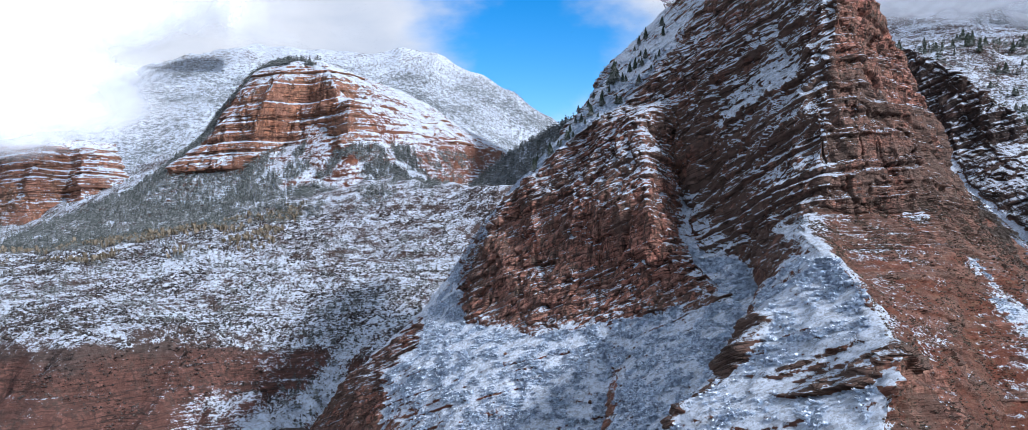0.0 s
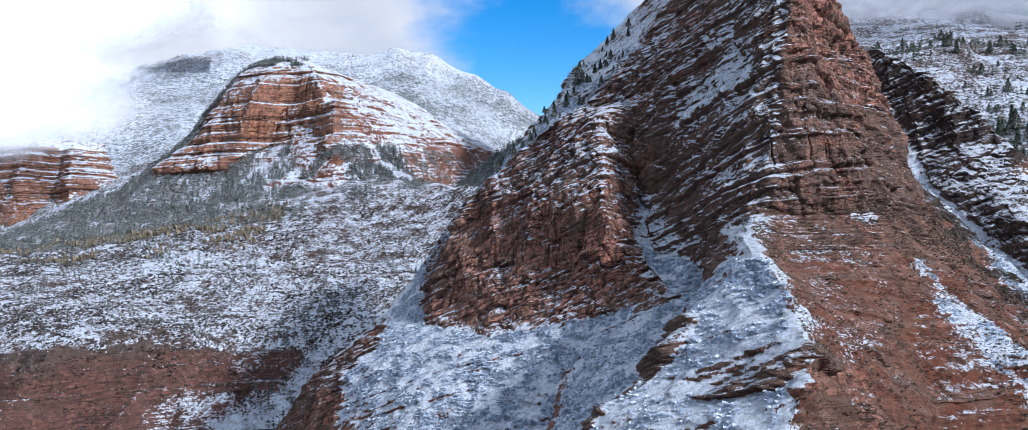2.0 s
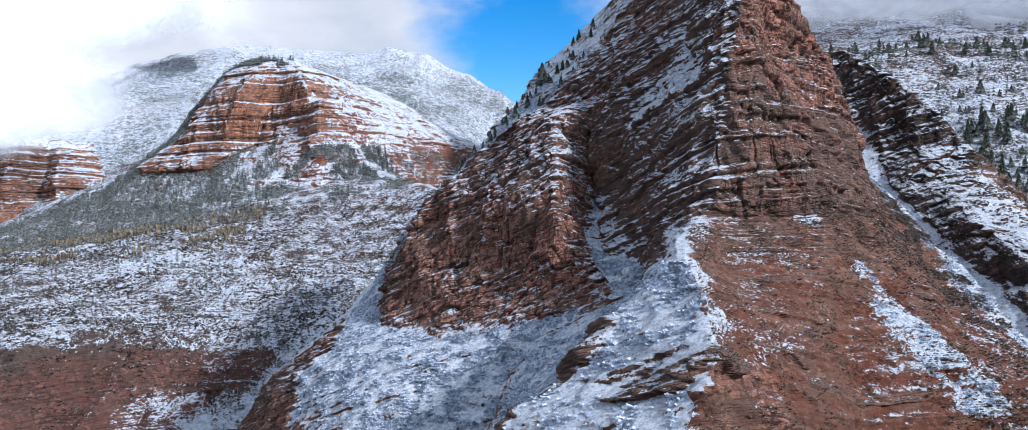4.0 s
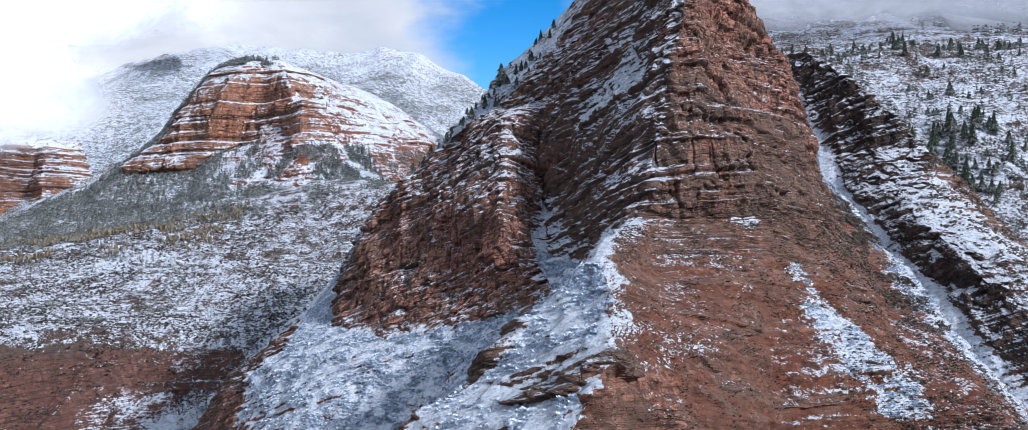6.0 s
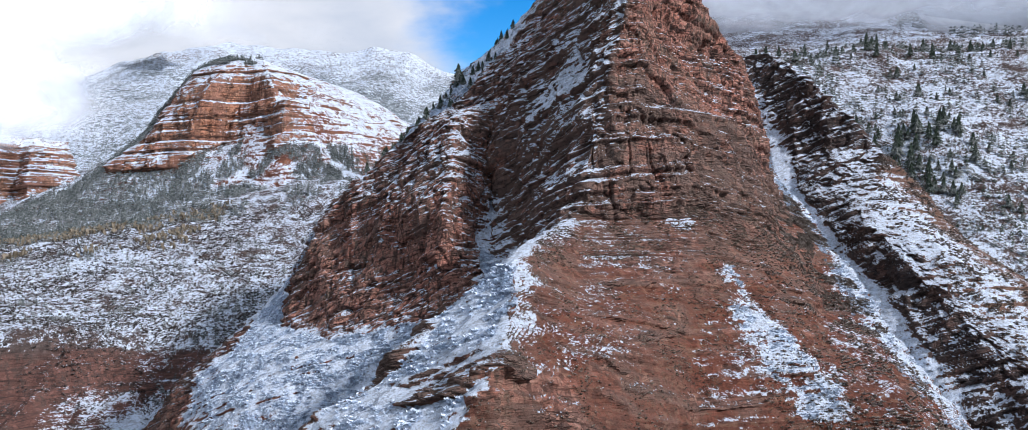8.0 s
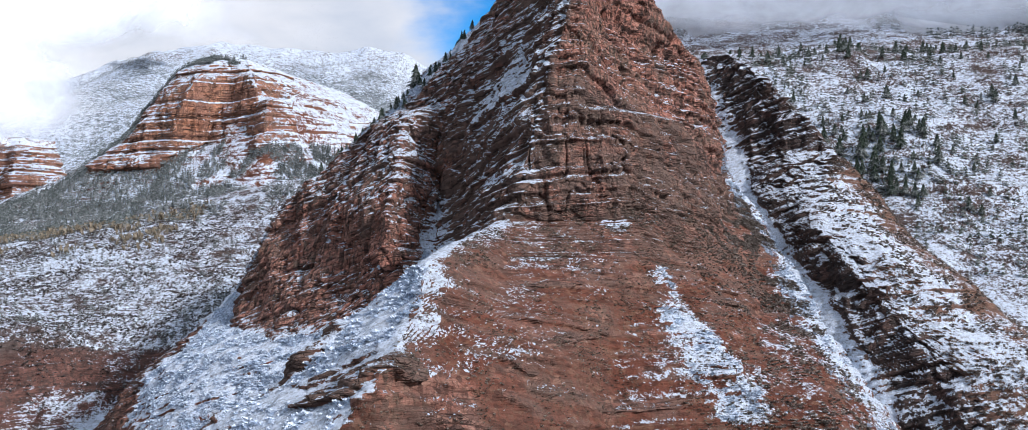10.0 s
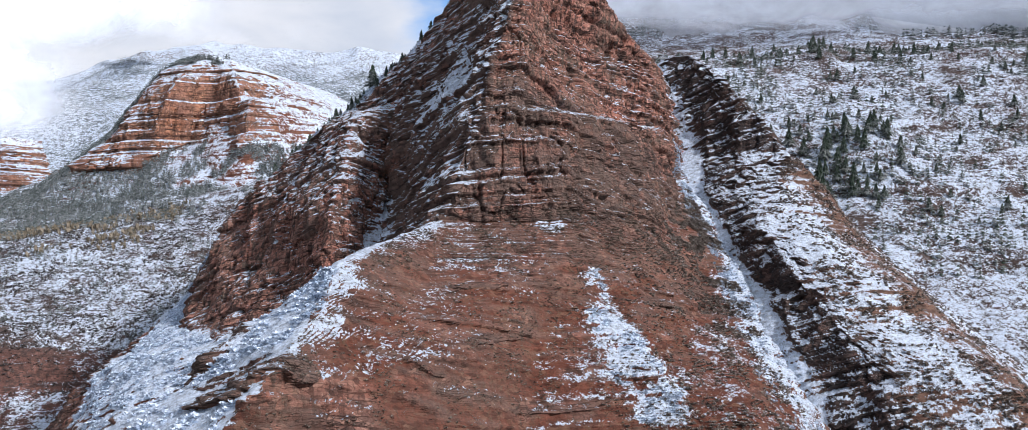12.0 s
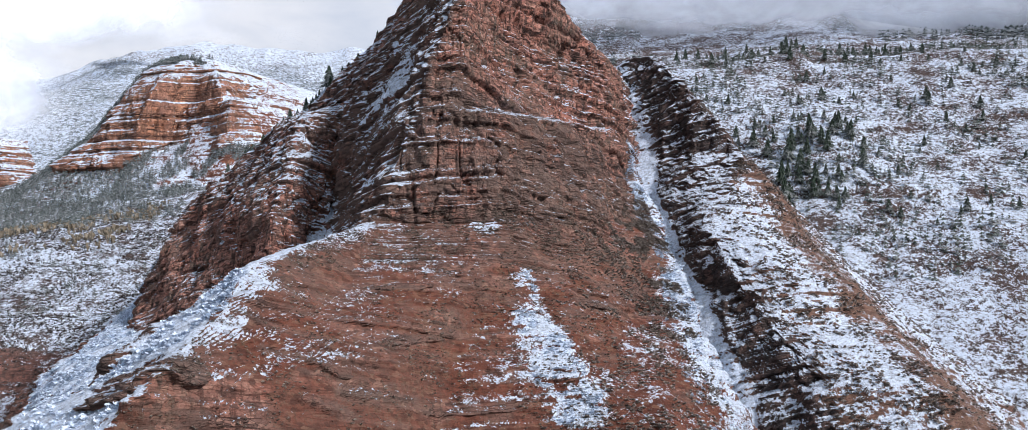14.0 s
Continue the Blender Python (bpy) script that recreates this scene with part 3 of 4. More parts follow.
shelf = (1 - bank) * smooth(UU, 0.9, 1.05) * smooth(2.6 - UU, 0, 0.2) * smooth(np.interp(UU, (1.0, 1.75, 2.0, 2.6), (132, 110, 92, 88)) + 3 * shelf_noise - PZ, 0, 5)     # snowy shelf between bank and wing
cliff = np.where(shelf > 0.5, cliff * 0.15, cliff)
cliff = np.maximum(cliff, bank)
# rock bands that cross the snowy flank of the spur
ragged = 0.95 + 0.3 * fbm(P[:, :, 0] / 7, P[:, :, 1] / 7, PZ / 7, 3, 68)
ledges = np.zeros_like(PZ)
for a, b, w in (((101, 217, 115.5), (86, 213.5, 109.5), 6.2), ((86, 213.5, 109.5), (70, 225, 99), 5.2), ((72, 258, 117), (65, 251, 108), 9.0), ((64, 249, 106), (54, 243, 101), 4.6), ((52, 241, 100), (40, 233, 94), 4.0), ((76, 377, 109), (91, 367, 114.5), 5.0)):
    ledges = np.maximum(ledges, near(P, a, b, w))
ledges = smooth(ledges * ragged, 0.25, 0.6) * (UU < 8.6)
strata = np.zeros_like(PZ)
for a, b, w in (((111, 241, 115), (131, 254, 107), 3.2), ((107, 249, 123.5), (125, 260, 117), 3.4), ((118, 236, 104), (142, 251, 94), 3.2), ((128, 300, 130), (150, 318, 126), 3.0), ((140, 278, 112), (158, 300, 112), 2.6)):
    strata = np.maximum(strata, near(P, a, b, w))
strata = smooth(strata * (0.95 + 0.35 * fbm(P[:, :, 0] / 5, P[:, :, 1] / 5, PZ / 5, 3, 62)), 0.2, 0.5) * (UU > 8.2)
cliff = np.maximum(cliff, np.maximum(ledges, 0.6 * strata))
massive = smooth(UU, 1.9, 2.3) * smooth(4.9 - UU, 0, 0.3) * smooth(160 - PZ + 8 * (UU - 2), 0, 14)
massive = massive - 0.75 * smooth(UU, 8.6, 9.3) * smooth(PZ, 178, 205) - 0.4 * smooth(UU, 5.2, 5.7) * smooth(8.2 - UU, 0, 0.4) * smooth(PZ, 150, 170)
Q, S = weather(P, cliff, DIP, 1.0, 1.0, 100, massive)
jut = n0 * (1, 1, 0)
Q = Q + (1.3 * ledges + 0.3 * strata)[:, :, None] * jut / (np.linalg.norm(jut, axis=2, keepdims=True) + 1e-6)
Q[-1] = Q[-1].mean(axis=0)
n1 = normals(Q)
x, y, z = (Q[:, :, k] for k in range(3))
left = smooth(8.3 - UU + 0.25 * fbm(x / 12, y / 12, z / 12, 3, 5), 0.0, 0.45)          # the side turned from the sun
rough = fbm(x / 9, y / 9, z / 9, 4, 81)
patch = fbm(x / 30, y / 30, z / 30, 3, 91)
thr = np.where(cliff > 0.5, 0.62 - 0.15 * smooth(UU, 5.2, 5.6) * smooth(z, 150, 175), 0.50) * left + (1 - left) * (0.83 + 0.09 * (1 - cliff))
snow = 0.45 + 1.7 * (n1[:, :, 2] - thr) + 0.16 * rough + 0.16 * patch
snow += left * (1 - cliff) * 0.22 - 0.35 * ledges - 0.25 * strata + 0.09 * left * cliff * smooth(z, 165, 200)
snow += 0.09 * smooth(UU, 8.4, 9.0) * smooth(12.4 - UU, 0, 0.4) * smooth(z, 165, 200)
snow += (1 - cliff) * smooth(UU, 10.9, 11.6) * smooth(12.9 - UU, 0, 0.4) * (0.02 + 0.14 * rough)
snow += 0.9 * smooth(1.0 - np.abs(UU - 13.0) * np.where(UU < 13, 1.45, 1.0) + 0.2 * rough, 0.15, 0.7) * smooth(z, 60, 90)
snow += 0.9 * near(Q, (98, 366, 117), (90, 455, 163), 7)
snow += 1.0 * near(Q, (112, 425, 206), (126, 412, 220), 17)
snow -= 0.22 * smooth(UU, 2.0, 2.2) * smooth(4.8 - UU, 0, 0.2) * smooth(168 - z, 0, 30) * cliff
torn = np.clip(0.9 + 0.4 * rough, 0, 1.2)
snow += torn * (0.65 * near(Q, (186, 344, 130), (190, 322, 112), 9) + 0.8 * near(Q, (190, 322, 112), (203, 292, 93), 15))
snow += 0.75 * near(Q, (166, 360, 147), (172, 362, 148), 6)
snow -= 0.16 * smooth(UU, 11.1, 11.6) * smooth(12.75 - UU, 0, 0.2) * smooth(155 - z, 0, 30) + 0.16 * smooth(UU, 8.4, 8.8) * smooth(12.2 - UU, 0, 0.4) * smooth(z, 112, 122) * smooth(160 - z, 0, 8)
snow += torn * 0.05 * near(Q, (140, 330, 138), (150, 325, 130), 14) + 0.2 * near(Q, (160, 318, 120), (170, 318, 117), 12)
snow += 0.25 * shelf - 0.2 * bank
snow += 0.22 * smooth(2.0 - UU, 0, 0.3) * (1 - cliff) * smooth(z, 95, 120)
outcrop = smooth(fbm(x / 16, y / 16, S / 5, 4, 93) + 0.9 * smooth(z, 96, 150), 0.0, 0.8)
soil = (1 - cliff) * np.where(UU > 7.9, 1.0 - 0.55 * outcrop, 0.8) * smooth(170 - z, 0, 25)
# fresh red beds at the top and in the wing, weathered dark ones low on the front; on the shaded wall the shade is put
# into the rock colour
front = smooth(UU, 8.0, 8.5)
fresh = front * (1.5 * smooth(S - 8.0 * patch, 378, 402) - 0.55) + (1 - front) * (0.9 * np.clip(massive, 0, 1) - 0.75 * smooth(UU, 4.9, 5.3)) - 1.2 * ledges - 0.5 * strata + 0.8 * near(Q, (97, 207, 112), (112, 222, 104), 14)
kinds = np.where(cliff > 0.5, 0, np.where(left > 0.5, 1, 2))
main_peak = tagged(new("mountain"), "steep red sandstone mountain with snow on its ledges and gullies", "mountain")
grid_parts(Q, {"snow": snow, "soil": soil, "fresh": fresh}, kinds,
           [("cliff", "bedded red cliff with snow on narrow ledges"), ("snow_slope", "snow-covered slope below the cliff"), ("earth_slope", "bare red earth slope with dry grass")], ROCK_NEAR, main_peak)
MAIN_Q, MAIN_N, MAIN_CLIFF, MAIN_U, MAIN_SNOW = Q, n1, cliff, UU, snow

# ---- the rock rib beyond the snow couloir ----
RIB_FOOT = [(-25, 265, 330), (65, 258, 345), (90, 252, 385), (109, 247, 415), (133, 250, 470), (168, 240, 520), (192, 238, 556), (214, 240, 580), (260, 252, 625), (266, 262, 620)]
RIB_TOE = [(-25, 288, 304), (65, 276, 332), (86, 277, 354), (109, 270, 388), (133, 267, 434), (168, 266, 504), (192, 269, 536), (214, 271, 556), (260, 262, 608), (266, 262, 610)]
RIB_FACE = [(-25, 310, 270), (65, 298, 310), (86, 300, 331), (109, 290, 366), (121, 284, 385), (133, 281, 401), (150, 279, 440), (168, 286, 478), (192, 290, 517), (214, 290, 533), (260, 278, 588), (266, 275, 595)]
RIB_NOSE = [(-25, 350, 255), (65, 330, 300), (91, 324, 328), (108, 307, 363), (121, 310, 378), (134, 301, 394), (150, 303, 440), (168, 303, 476), (192, 316, 511), (214, 305, 525), (240, 290, 555), (260, 283, 588), (266, 277, 598)]
RIB_CREST = [(-25, 400, 270), (65, 362, 310), (88, 348, 325), (108, 345, 380), (121, 340, 396), (137, 336, 440), (150, 335, 465), (168, 335, 492), (185, 325, 510), (200, 318, 535), (214, 310, 545), (260, 286, 595), (266, 279, 602)]
RIB_BACK = [(-25, 520, 420), (65, 430, 430), (90, 410, 470), (121, 395, 530), (150, 385, 585), (168, 372, 600), (200, 345, 630), (260, 300, 660), (266, 285, 640)]
rib_levels = np.concatenate([spread(-25, 60, 2.0), spread(60, 266, 0.55)[1:]])
P, U = loft([RIB_FOOT, RIB_TOE, RIB_FACE, RIB_NOSE, RIB_CREST, RIB_BACK], rib_levels, (26, 34, 50, 60, 70), soft=2.2)
UU = np.repeat(U[None, :], len(rib_levels), axis=0)
n0 = normals(blur_rows(blur_rows(P, 5, 0), 5, 1))
cliff = 1 - smooth(n0[:, :, 2], 0.50, 0.72)
x, y, z = (P[:, :, k] for k in range(3))
rim = np.interp(z, (60, 90, 150, 175, 215), (2.1, 2.3, 2.6, 3.1, 3.3)) + 0.3 * fbm(x / 18, y / 18, z / 12, 3, 366)
cliff = np.where(z < 170, cliff * smooth(rim + 0.4 - UU, 0, 0.3), cliff)
cliff = np.maximum(cliff, smooth(rim - UU, 0, 0.25) * smooth(UU, 0.95, 1.2) * 0.9)
cliff = np.maximum(cliff, near(P, (288, 343, 86), (345, 345, 94), 7) * smooth(vnoise(x / 9, y / 9, z / 9, 367), -0.5, 0.1))
bandS = z - DIP[0] * x - DIP[1] * y
cliff = np.clip(cliff + 0.8 * smooth(beds(bandS * 0.4 + 5, 1.0, 1.2), 0.3, 0.8) * (UU < rim) * (UU > 1.1), 0, 1)
Q, S = weather(P, cliff, DIP, 1.0, 1.0, 300)
Q[-1] = Q[-1].mean(axis=0)
n1 = normals(Q)
x, y, z = (Q[:, :, k] for k in range(3))
rough = fbm(x / 9, y / 9, z / 9, 4, 381)
thr = np.where(cliff > 0.5, 0.72, 0.645)
snow = 0.5 + 1.8 * (n1[:, :, 2] - thr) + 0.2 * rough
snow += 0.9 * (1 - smooth(UU, 0.85, 1.2))
snow -= 0.55 * smooth(UU, 3.35, 3.8) * smooth(4.5 - UU, 0, 0.4) * smooth(235 - z, 0, 40)
soil = (1 - cliff) * 0.9
rib = tagged(new("rock_rib"), "dark layered rock rib beside a snow-filled couloir", "mountain")
grid_parts(Q, {"snow": snow, "soil": soil}, np.where(cliff > 0.5, 0, 1),
           [("cliff", "dark bedded cliff dusted with snow"), ("snow_slope", "snowy slope with dry scrub")], ROCK_RIB, rib)
RIB_Q, RIB_N, RIB_CLIFF, RIB_U = Q, n1, cliff, UU


# ---- hillsides, as heights over the plan ----
def right_height(x, y):
    z = np.interp(y, (200, 300, 400, 480, 521, 591, 654, 745, 809, 1065, 1300, 1600, 2000), (-60, 15, 60, 100, 120, 155, 205, 262, 297, 375, 470, 640, 860))
    z = z + 0.07 * (x - 440) - 0.0004 * np.maximum(0, 330 - x) ** 2
    z = z + 7 * fbm(x / 110, y / 110, 0 * x, 4, 510) + 1.6 * fbm(x / 17, y / 17, 0 * x, 3, 520)
    terrace = beds(z * 0.5 + 9, 2.0, 2.0)
    return z + 1.6 * terrace


def left_height(x, y):
    yy = y + np.interp(y, (760, 944, 1150), (0.25, 0.0, -0.45)) * (-x - 230) - 0.8 * np.maximum(0, -x - 650) * smooth(y, 1000, 1300)
    yy = yy + 26 * fbm(x / 120, y / 300, 0 * x, 3, 605) * smooth(900 - y, 0, 150)
    z = np.interp(yy, (520, 600, 640, 705, 728, 760, 850, 944, 1050, 1178, 1330, 1500, 1700, 2100, 2600), (-90, -60, -30, 8, 38, 52, 77, 100, 133, 177, 212, 250, 310, 390, 480))
    lim = np.interp(x, (-600, -420, -330, -200, -60, 60, 200), (520, 360, 290, 205, 185, 170, 150)) + np.maximum(0, y - 1500) * 0.03
    z = np.minimum(z, lim) + 0.06 * np.minimum(0, lim - z)
    bank = smooth(46 - z, 0, 14)
    z = z - 7 * bank * np.abs(fbm(x / 34, y / 90, 0 * x, 4, 660)) * 1.6
    z = z + 9 * fbm(x / 170, y / 170, 0 * x, 4, 610) + 2.0 * fbm(x / 24, y / 24, 0 * x, 3, 620)
    return z + 2.0 * beds(z * 0.35 + 3, 1.6, 1.5)


def back_height(x, y):
    crest = np.interp(x, (-2400, -1700, -1405, -1220, -1121, -751, -560, -356, -183, 15, 175, 420, 900), (560, 640, 705, 763, 790, 796, 778, 750, 701, 614, 466, 300, 150))
    z = crest - 0.43 * np.maximum(0, 3225 - y) - 0.3 * np.maximum(0, y - 3225)
    return z + 18 + 26 * fbm(x / 300, y / 300, 0 * x, 5, 710) + 22 * -np.abs(fbm(x / 210, y / 500, 0 * x, 3, 720))


def ridge_height(x, y):
    crest = np.interp(x, (-260, -150, -28, 50, 110, 320, 600), (100, 160, 246, 290, 318, 400, 420))
    z = crest - 0.55 * np.abs(y - 1520)
    return z + 8 * fbm(x / 90, y / 90, 0 * x, 4, 810)


def hillside(name, label, height, xs, ys, material, snow_at, soil_at, step=1.0):
    X, Y = np.meshgrid(xs, ys)
    Z = height(X, Y)
    P = np.stack([X, Y, Z], axis=2)
    n = normals(P)
    ob = new(name, mesh_of(name, P.reshape(-1, 3), grid_faces(*X.shape).reshape(-1, 4), {"snow": snow_at(X, Y, Z, n), "soil": soil_at(X, Y, Z, n)}, material))
    return tagged(ob, label, "hillside", kind="structure")


def lane(X, Y, a, b, width):
    """1 along a line on the plan, falling to 0 at the width."""
    dx, dy = b[0] - a[0], b[1] - a[1]
    t = np.clip(((X - a[0]) * dx + (Y - a[1]) * dy) / (dx * dx + dy * dy), 0, 1)
    return 1 - smooth(np.hypot(X - a[0] - t * dx, Y - a[1] - t * dy), 0.4 * width, width)


hillside("hillside_east", "open snowy mountainside with scrub and scattered spruces", right_height,
         np.concatenate([spread(235, 760, 2.1), spread(760, 1250, 5)[1:]]), np.concatenate([spread(230, 760, 1.7), spread(760, 2000, 5)[1:]]), SLOPE_FAR,
         lambda X, Y, Z, n: 0.58 - 0.2 * smooth(Y, 700, 880) + 0.8 * (n[:, :, 2] - 0.8) + 0.22 * fbm(X / 16, Y / 16, Z / 16, 4, 530) + 0.1 * fbm(X / 70, Y / 70, Z / 70, 3, 540),
         lambda X, Y, Z, n: 0.75 + 0 * X)
hillside("hillside_west", "broad snowy mountain foot with terraces above a bare red bank", left_height,
         spread(-1250, 230, 3.2), np.concatenate([spread(560, 1000, 1.5), spread(1000, 1500, 3.0)[1:], spread(1500, 2150, 8)[1:]]), SLOPE_FAR,
         lambda X, Y, Z, n: 0.44 + 0.7 * lane(X, Y, (-45, 850), (-200, 670), 14) + 0.16 * smooth(X, -300, -220) * smooth(60 - Z, 0, 20) + 1.0 * (n[:, :, 2] - 0.8) + 0.24 * fbm(X / 9, Y / 9, Z / 9, 4, 630) + 0.10 * fbm(X / 90, Y / 60, Z / 90, 3, 640) + 0.12 * fbm(X / 130, Y / 14, 0 * X, 3, 645) + 0.5 * np.exp(-((X + 362) / 42) ** 2 - ((Y - 945) / 20) ** 2) - (0.12 + 0.34 * smooth(-X + 40 * fbm(X / 50, Y / 50, Z / 50, 3, 655), 190, 300)) * smooth(42 - Z + 12 * fbm(X / 40, Y / 40, Z / 40, 3, 650) + 12 * fbm(X / 14, Y / 14, Z / 14, 3, 652), -12, 26),
         lambda X, Y, Z, n: 0.8 - 0.7 * smooth(42 - Z + 8 * fbm(X / 30, Y / 30, Z / 30, 3, 657), 0, 14))
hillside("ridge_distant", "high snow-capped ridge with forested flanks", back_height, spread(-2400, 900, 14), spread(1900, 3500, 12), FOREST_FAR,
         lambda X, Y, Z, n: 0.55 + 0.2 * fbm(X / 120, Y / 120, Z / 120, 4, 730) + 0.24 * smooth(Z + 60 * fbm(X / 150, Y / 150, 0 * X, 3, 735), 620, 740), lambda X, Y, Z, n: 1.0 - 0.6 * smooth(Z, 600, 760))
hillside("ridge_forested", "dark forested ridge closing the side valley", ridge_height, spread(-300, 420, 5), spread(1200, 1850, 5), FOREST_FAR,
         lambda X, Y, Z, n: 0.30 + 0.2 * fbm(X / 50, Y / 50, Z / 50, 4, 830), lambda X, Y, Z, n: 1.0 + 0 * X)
gx = np.sign(np.linspace(-1, 1, 140)) * np.abs(np.linspace(-1, 1, 140)) ** 1.6 * 4700
hillside("ground", "brown valley floor with thin patches of snow", lambda X, Y: -22 + 5 * fbm(X / 260, Y / 260, 0 * X, 3, 900), gx, gx + 300, SLOPE_FAR,
         lambda X, Y, Z, n: 0.12 + 0.3 * fbm(X / 60, Y / 60, Z / 60, 4, 910), lambda X, Y, Z, n: 0.9 + 0 * X)

# ---- the far red butte and the cliff beside it ----
BUTTE = [[(150, -760, 1650), (300, -560, 1620), (405, -430, 1590), (420, -350, 1540)],
         [(150, -690, 1400), (224, -605, 1440), (284, -540, 1470), (343, -508, 1490), (396, -470, 1500), (420, -420, 1500)],
         [(150, -600, 1310), (220, -562, 1390), (272, -501, 1390), (332, -457, 1400), (374, -434, 1410), (405, -412, 1440), (420, -385, 1470)],
         [(150, -425, 1210), (205, -417, 1312), (244, -415, 1345), (305, -404, 1355), (369, -381, 1365), (402, -376, 1420), (420, -360, 1460)],
         [(150, -375, 1200), (218, -377, 1310), (267, -377, 1400), (329, -354, 1412), (378, -342, 1410), (403, -346, 1430), (420, -345, 1460)],
         [(150, -295, 1190), (188, -299, 1250), (251, -313, 1330), (303, -307, 1378), (338, -283, 1370), (377, -291, 1382), (403, -315, 1430), (420, -330, 1470)],
         [(150, -230, 1190), (178, -237, 1230), (267, -256, 1312), (303, -255, 1316), (336, -254, 1335), (342, -256, 1430), (383, -271, 1450), (408, -310, 1480), (420, -330, 1490)],
         [(150, -175, 1200), (178, -182, 1240), (272, -211, 1350), (317, -230, 1368), (343, -243, 1410), (370, -252, 1480), (394, -264, 1520), (420, -320, 1530)],
         [(150, -130, 1215), (232, -154, 1350), (288, -165, 1450), (324, -183, 1520), (370, -209, 1600), (405, -250, 1650), (420, -310, 1600)],
         [(150, -75, 1400), (232, -85, 1550), (294, -85, 1650), (370, -155, 1750), (410, -228, 1790), (420, -300, 1700)],
         [(150, 60, 1750), (300, -20, 1900), (410, -240, 1950), (420, -320, 1750)]]
FAR_CLIFF = [[(120, -1180, 1800), (310, -1100, 1850)], [(120, -1030, 1620), (300, -1000, 1690), (310, -1000, 1720)], [(120, -905, 1580), (296, -918, 1640), (310, -930, 1700)],
             [(120, -872, 1640), (290, -890, 1730), (310, -900, 1760)], [(120, -812, 1600), (240, -828, 1640), (286, -855, 1700), (310, -880, 1760)], [(120, -740, 1760), (310, -860, 1850)]]


def far_mountain(name, label, ribs, z0, z1, counts, seed, foot):
    ribs = [[(z0 - 70, r[0][1], r[0][2] - 110)] + r for r in ribs]
    levels = spread(z0 - 70, z1, 1.3)
    P, U = loft(ribs, levels, counts, soft=2.5)
    n0 = normals(blur_rows(blur_rows(P, 4, 0), 4, 1))
    cliff = 1 - smooth(n0[:, :, 2], 0.50, 0.78)
    shelf = smooth(beds(P[:, :, 2] * 0.22 + 6, 1.0, 1.5), 0.1, 0.7) * smooth(vnoise(P[:, :, 0] / 70, P[:, :, 1] / 70, P[:, :, 2] / 40, seed + 91), -0.2, 0.4)
    wall = np.interp(U, *foot)
    cliff = np.maximum(cliff * smooth(P[:, :, 2] - wall, -25, -5), smooth(P[:, :, 2] + 5 * vnoise(P[:, :, 0] / 20, P[:, :, 1] / 20, P[:, :, 2] / 20, seed + 93) - wall, 0, 5) * (1 - smooth(P[:, :, 2], z1 - 22, z1 - 14)))
    cliff = np.maximum(cliff, 0.9 * shelf * smooth(P[:, :, 2], 235, 250) * smooth(U, 6.8, 7.2))
    Q, S = weather(P, cliff, (0.06, 0.0), 0.68, 2.6, seed, -1.1)
    Q[-1] = Q[-1].mean(axis=0)
    n1 = normals(Q)
    x, y, z = (Q[:, :, k] for k in range(3))
    snow = 0.5 + 1.5 * (n1[:, :, 2] - np.where(cliff > 0.5, np.where(U > 6.9, 0.62, 0.50), 0.66)) + 0.25 * fbm(x / 24, y / 24, z / 24, 4, seed + 81)
    ob = tagged(new(name), label, "mountain")
    grid_parts(Q, {"snow": snow, "soil": (1 - cliff) * 0.8}, np.where(cliff > 0.5, 0, 1),
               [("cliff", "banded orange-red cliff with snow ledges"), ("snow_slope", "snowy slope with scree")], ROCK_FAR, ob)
    return Q, n1, cliff


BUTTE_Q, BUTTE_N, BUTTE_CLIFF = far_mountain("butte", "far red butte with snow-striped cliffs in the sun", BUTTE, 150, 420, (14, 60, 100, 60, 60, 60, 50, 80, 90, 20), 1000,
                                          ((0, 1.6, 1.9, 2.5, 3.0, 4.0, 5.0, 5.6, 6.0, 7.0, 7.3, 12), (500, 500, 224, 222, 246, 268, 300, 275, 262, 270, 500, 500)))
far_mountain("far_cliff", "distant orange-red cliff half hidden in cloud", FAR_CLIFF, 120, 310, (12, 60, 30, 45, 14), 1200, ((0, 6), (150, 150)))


# ---- trees ----
def conifer_arrays(rng, tiers, points, height, width):
    """A spruce crown: ragged, drooping whorls that get smaller towards the tip."""
    V, F = [], []
    for i in range(tiers):
        t = i / tiers
        z0 = height * (0.10 + 0.88 * t)
        r = width * (1 - t) ** 0.85 * rng.uniform(0.82, 1.12) + 0.02 * width
        lift = height * 0.20 * (1.05 - 0.5 * t)
        b = len(V)
        ox, oy = rng.uniform(-0.05, 0.05, 2) * width
        V.append((ox, oy, min(height, z0 + lift)))
        m = 2 * points
        turn = rng.uniform(0, 6.28)
        for j in range(m):
            a = turn + 6.2832 * j / m
            rr = r * (rng.uniform(0.8, 1.2) if j % 2 == 0 else rng.uniform(0.42, 0.62))
            V.append((ox + rr * math.cos(a), oy + rr * math.sin(a), z0 + (-0.05 if j % 2 == 0 else 0.04) * height * (1 - t) + rng.uniform(-0.02, 0.02) * height))
        for j in range(m):
            F.append((b, b + 1 + j, b + 1 + (j + 1) % m))
    return np.array(V), np.array(F)


